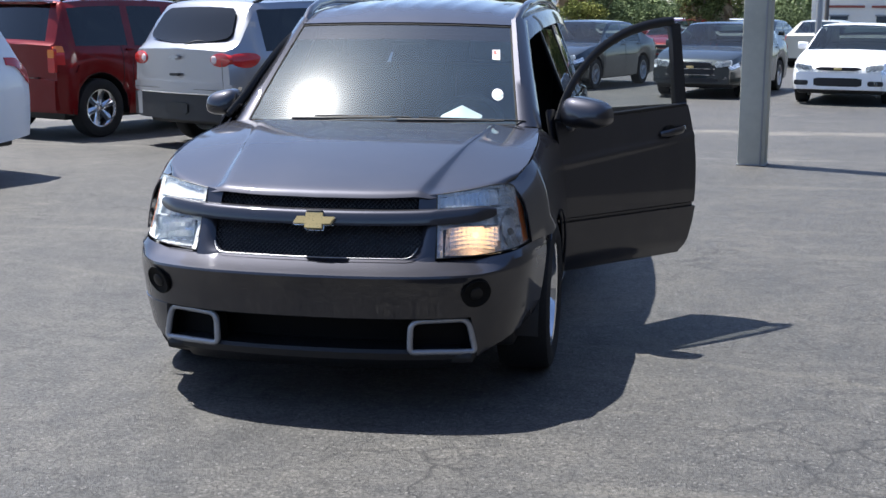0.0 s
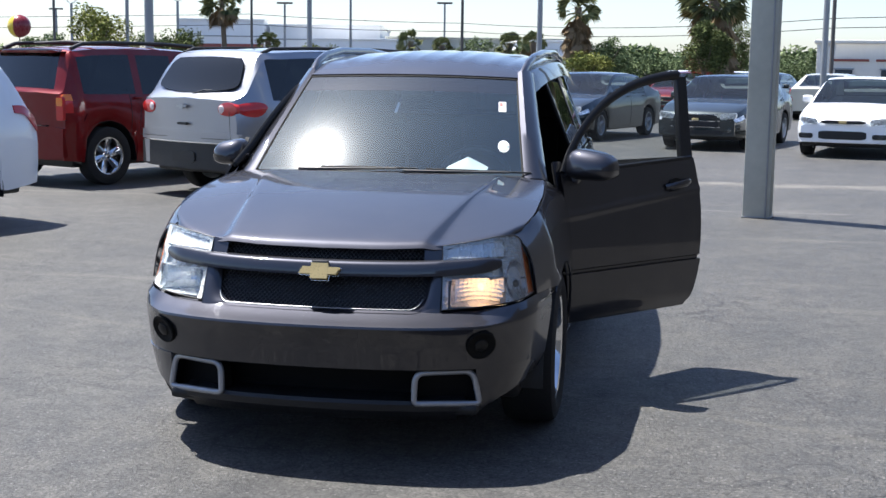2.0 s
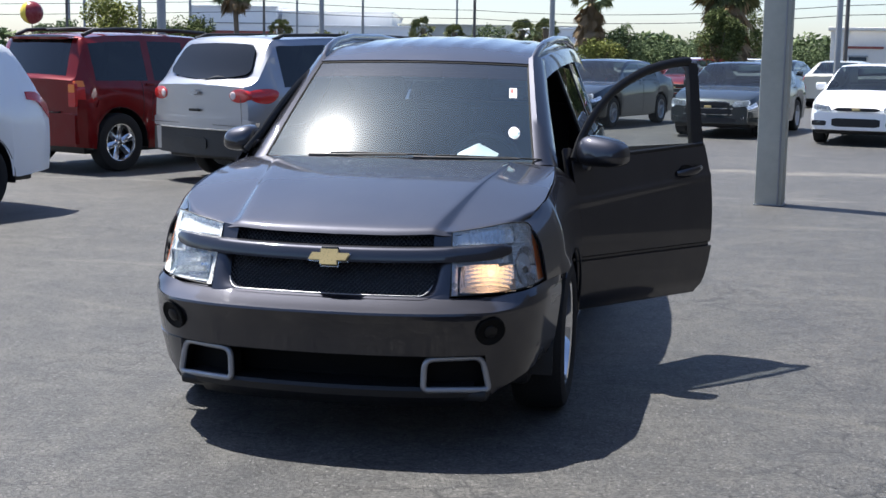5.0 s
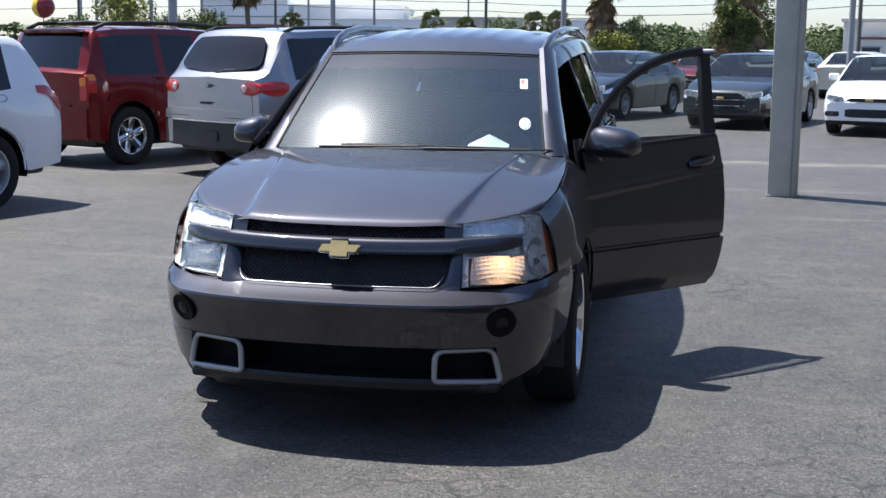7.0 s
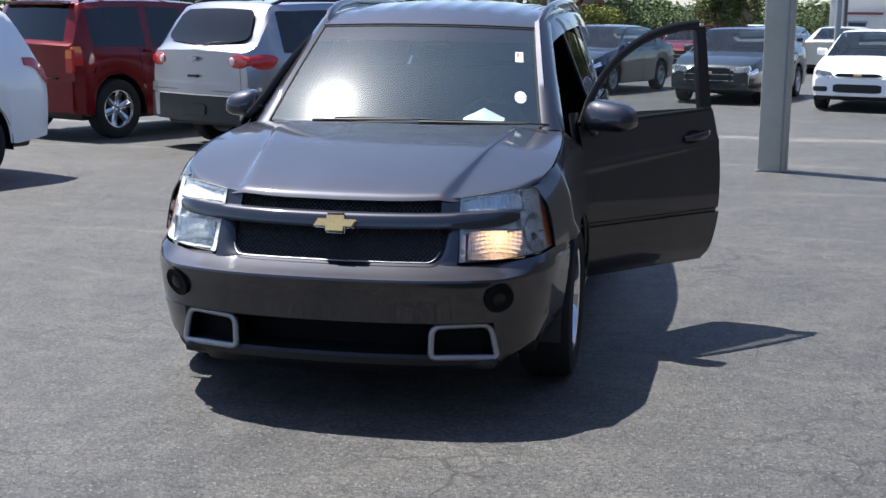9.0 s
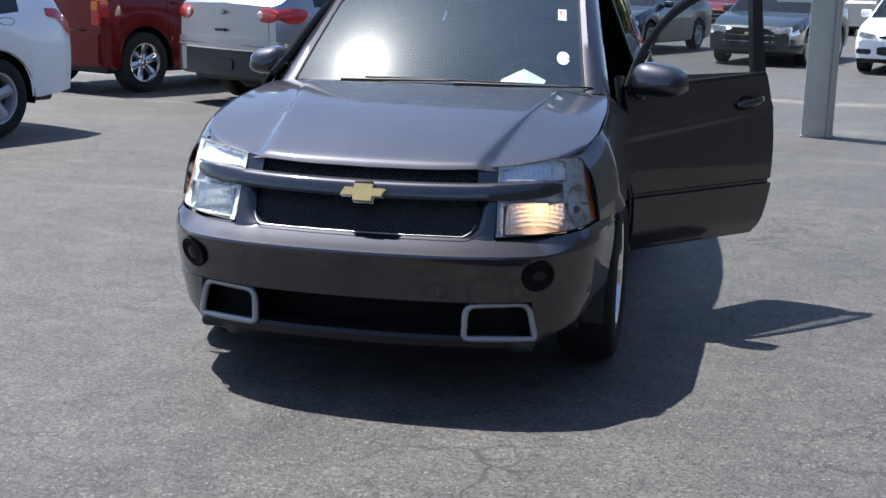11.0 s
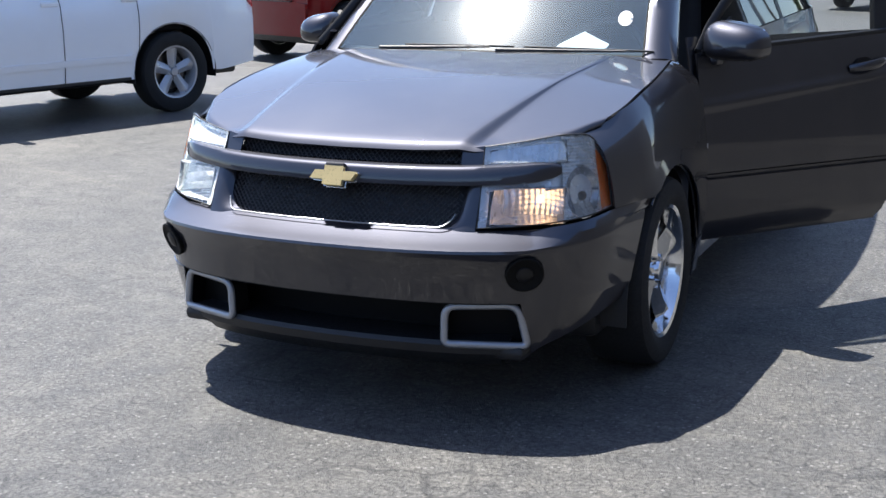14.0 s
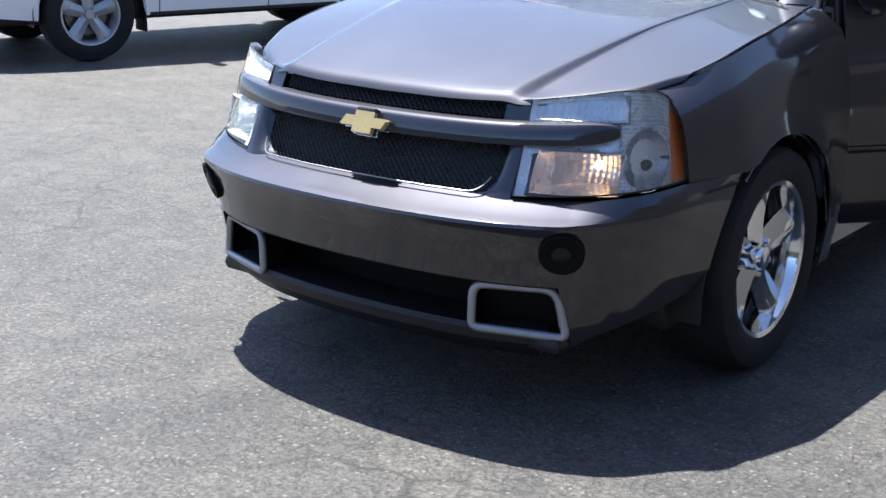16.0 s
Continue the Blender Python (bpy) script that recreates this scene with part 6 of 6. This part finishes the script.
def fan_palm(label, x, y, h, spread, seed, skirt=0.5, n=46):
    """A cabbage palm: a rough trunk, a head of fan leaves, dead ones hanging below."""
    rng = random.Random(seed)
    t = thing("palm_tree", label, "palm", pose(x, y, 0))
    part("trunk", tube([(0, 0, 0), (0.05 * h * 0.1, 0, h * 0.4), (-0.02 * h, 0, h * 0.8), (-0.03 * h, 0, h)], [0.20, 0.15, 0.14, 0.17], 10), BARK, t)
    top = Vector((-0.03 * h, 0, h))
    for dead in (False, True):
        verts, faces = [], []
        count = int(n * skirt) if dead else n
        for i in range(count):
            a = rng.uniform(0, 2 * math.pi)
            tilt = rng.uniform(-1.35, -0.55) if dead else rng.uniform(-0.6, 1.35)
            d = Vector((math.cos(a) * math.cos(tilt), math.sin(a) * math.cos(tilt), math.sin(tilt)))
            ln = spread * rng.uniform(0.45, 0.62) * (0.62 if dead and skirt > 1 else 1)
            root = top - Vector((0, 0, rng.uniform(0, 0.42 * h * min(1, skirt) if dead and skirt > 1 else 0.0)))
            base = root + d * ln - Vector((0, 0, 0.12 * spread))
            side = d.cross(Vector((0, 0, 1))).normalized()
            turn = Matrix.Rotation(rng.uniform(-1.1, 1.1), 3, d)
            side = turn @ side
            up = side.cross(d)
            k = len(verts)
            verts += [root, root + side * 0.02, base + side * 0.015, base]
            faces.append((k, k + 1, k + 2, k + 3))
            blades = 13
            for b in range(blades):
                w = (b / (blades - 1) - 0.5) * (1.2 if dead else 2.5)
                e = d * math.cos(w) + side * math.sin(w) + up * (0.18 * math.cos(w))
                r = spread * rng.uniform(0.40, 0.55)
                droop = Vector((0, 0, -0.28 * r if not dead else -0.5 * r))
                s2 = e.cross(up).normalized() * 0.045 * spread
                k = len(verts)
                m = base + e * r * 0.6 + droop * 0.3
                verts += [base, m + s2, base + e * r + droop, m - s2]
                faces.append((k, k + 1, k + 2, k + 3))
        me = bpy.data.meshes.new("fronds")
        me.from_pydata([tuple(v) for v in verts], [], faces)
        part("dead_fronds" if dead else "crown", me, DEAD if dead else LEAF_PALM, t, "brown hanging fronds" if dead else "")
    return t


fan_palm("tall cabbage palm with a bare slim trunk", -24.5, 73.0, 5.0, 1.3, 1, 0.35)
fan_palm("cabbage palm with a thick skirt of dead fronds", -3.35, 61.4, 4.25, 1.05, 2, 2.6)
fan_palm("cabbage palm rising behind a broad-leaved tree", 2.38, 44.6, 3.85, 1.2, 3, 2.0, 64)
for i, (x, y, h, s) in enumerate(((-22.0, 73.5, 2.75, 0.75), (-14.8, 79.0, 2.9, 0.95), (-13.0, 79.5, 2.7, 0.7), (-9.0, 80.5, 2.9, 0.95), (-6.5, 71.0, 2.8, 0.8))):
    fan_palm("low young palm in front of a warehouse", x, y, h, s, 10 + i, 0.5, 34)
tree("broad-leaved tree with glossy leaves by the car park", 2.02, 41.6, 3.05, 0.86, LEAF, 21, 0.42, 4200, 0.075)
tree("leafy tree behind the red SUV", -18.6, 43.6, 3.55, 1.35, LEAF_YELLOW, 22, 0.30, 3000, 0.10)
tree("leafy tree beside a steel pole", -15.6, 44.0, 2.9, 0.9, LEAF, 23, 0.30, 1800, 0.09)
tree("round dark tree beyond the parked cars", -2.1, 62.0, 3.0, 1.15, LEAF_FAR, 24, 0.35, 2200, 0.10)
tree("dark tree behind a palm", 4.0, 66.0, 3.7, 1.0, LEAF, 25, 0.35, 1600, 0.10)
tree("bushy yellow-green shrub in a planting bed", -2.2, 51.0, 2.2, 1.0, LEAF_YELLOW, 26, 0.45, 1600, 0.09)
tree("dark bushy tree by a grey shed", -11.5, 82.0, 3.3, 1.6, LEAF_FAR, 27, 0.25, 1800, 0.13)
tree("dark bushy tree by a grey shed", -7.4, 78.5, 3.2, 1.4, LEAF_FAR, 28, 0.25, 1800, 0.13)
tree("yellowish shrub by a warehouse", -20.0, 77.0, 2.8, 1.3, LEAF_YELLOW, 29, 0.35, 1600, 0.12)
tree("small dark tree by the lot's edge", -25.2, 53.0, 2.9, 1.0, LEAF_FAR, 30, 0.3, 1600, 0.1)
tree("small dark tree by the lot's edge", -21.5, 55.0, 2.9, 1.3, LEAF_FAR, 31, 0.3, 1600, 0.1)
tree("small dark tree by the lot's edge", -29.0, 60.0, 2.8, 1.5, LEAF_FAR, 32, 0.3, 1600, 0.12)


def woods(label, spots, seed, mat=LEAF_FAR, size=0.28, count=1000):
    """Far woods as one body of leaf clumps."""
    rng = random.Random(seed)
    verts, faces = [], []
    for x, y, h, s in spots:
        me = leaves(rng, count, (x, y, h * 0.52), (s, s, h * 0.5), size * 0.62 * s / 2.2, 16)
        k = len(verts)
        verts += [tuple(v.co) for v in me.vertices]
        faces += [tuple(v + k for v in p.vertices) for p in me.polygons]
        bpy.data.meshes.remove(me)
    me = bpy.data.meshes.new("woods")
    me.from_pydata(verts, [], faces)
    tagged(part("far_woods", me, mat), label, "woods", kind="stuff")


rng = random.Random(5)
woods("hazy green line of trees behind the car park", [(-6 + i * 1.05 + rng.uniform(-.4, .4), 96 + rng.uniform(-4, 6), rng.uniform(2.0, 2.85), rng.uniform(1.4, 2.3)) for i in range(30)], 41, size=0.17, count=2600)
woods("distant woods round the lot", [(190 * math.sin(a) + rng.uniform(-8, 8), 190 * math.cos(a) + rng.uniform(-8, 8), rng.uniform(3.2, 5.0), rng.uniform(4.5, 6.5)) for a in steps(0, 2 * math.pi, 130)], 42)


def build_ball():
    t = thing("balloon", "round red and yellow balloon on a thin stick", "balloon", pose(-11.0, 23.8, 0))
    rows = [(0.215 * math.sin(a), 2.2 - 0.215 * math.cos(a)) for a in steps(0.02, math.pi - 0.02, 14)]
    for i in range(6):
        verts = [(r * math.cos(b), r * math.sin(b), z) for b in steps(i * math.pi / 3 + 1.49, (i + 1) * math.pi / 3 + 1.49, 5) for r, z in rows]
        faces = [(a * 15 + b, (a + 1) * 15 + b, (a + 1) * 15 + b + 1, a * 15 + b + 1) for a in range(5) for b in range(14)]
        part("gore", mesh_of("gore", verts, faces), BALL_YELLOW if i % 3 == 2 else BALL_RED, t)
    part("stick", tube([(0, 0, 0), (0, 0, 1.99)], 0.012, 6), POLE_DARK, t)


BALL_RED = worn("dark_red_foil", (0.20, 0.02, 0.03), 0.3, 8)
BALL_YELLOW = worn("yellow_foil", (0.70, 0.52, 0.05), 0.3, 8)
build_ball()


# ---- unseen walls added behind and beside the camera to darken the SUV's reflections ----
def unseen_wall(name, a, b, h):
    a, b = Vector((*a, 0)), Vector((*b, 0))
    d = b - a
    m = Matrix.Translation((a + b) / 2) @ pose(0, 0, h / 2, 0, 0, math.degrees(math.atan2(d.y, d.x)))
    ob = part(name, box((d.length, 0.3, h), 0.0), WALL_UNSEEN)
    ob.matrix_world = m
    tagged(ob, "plain dark wall added out of view to darken reflections", "wall", kind="structure")


WALL_UNSEEN = worn("dark_unseen_wall", (0.045, 0.045, 0.046), 0.8, 0.5, 0.15)
unseen_wall("unseen_wall_south", (-26, -9), (6.4, -9), 2.4)
unseen_wall("unseen_wall_east", (6.4, -9), (6.4, 17), 4.4)
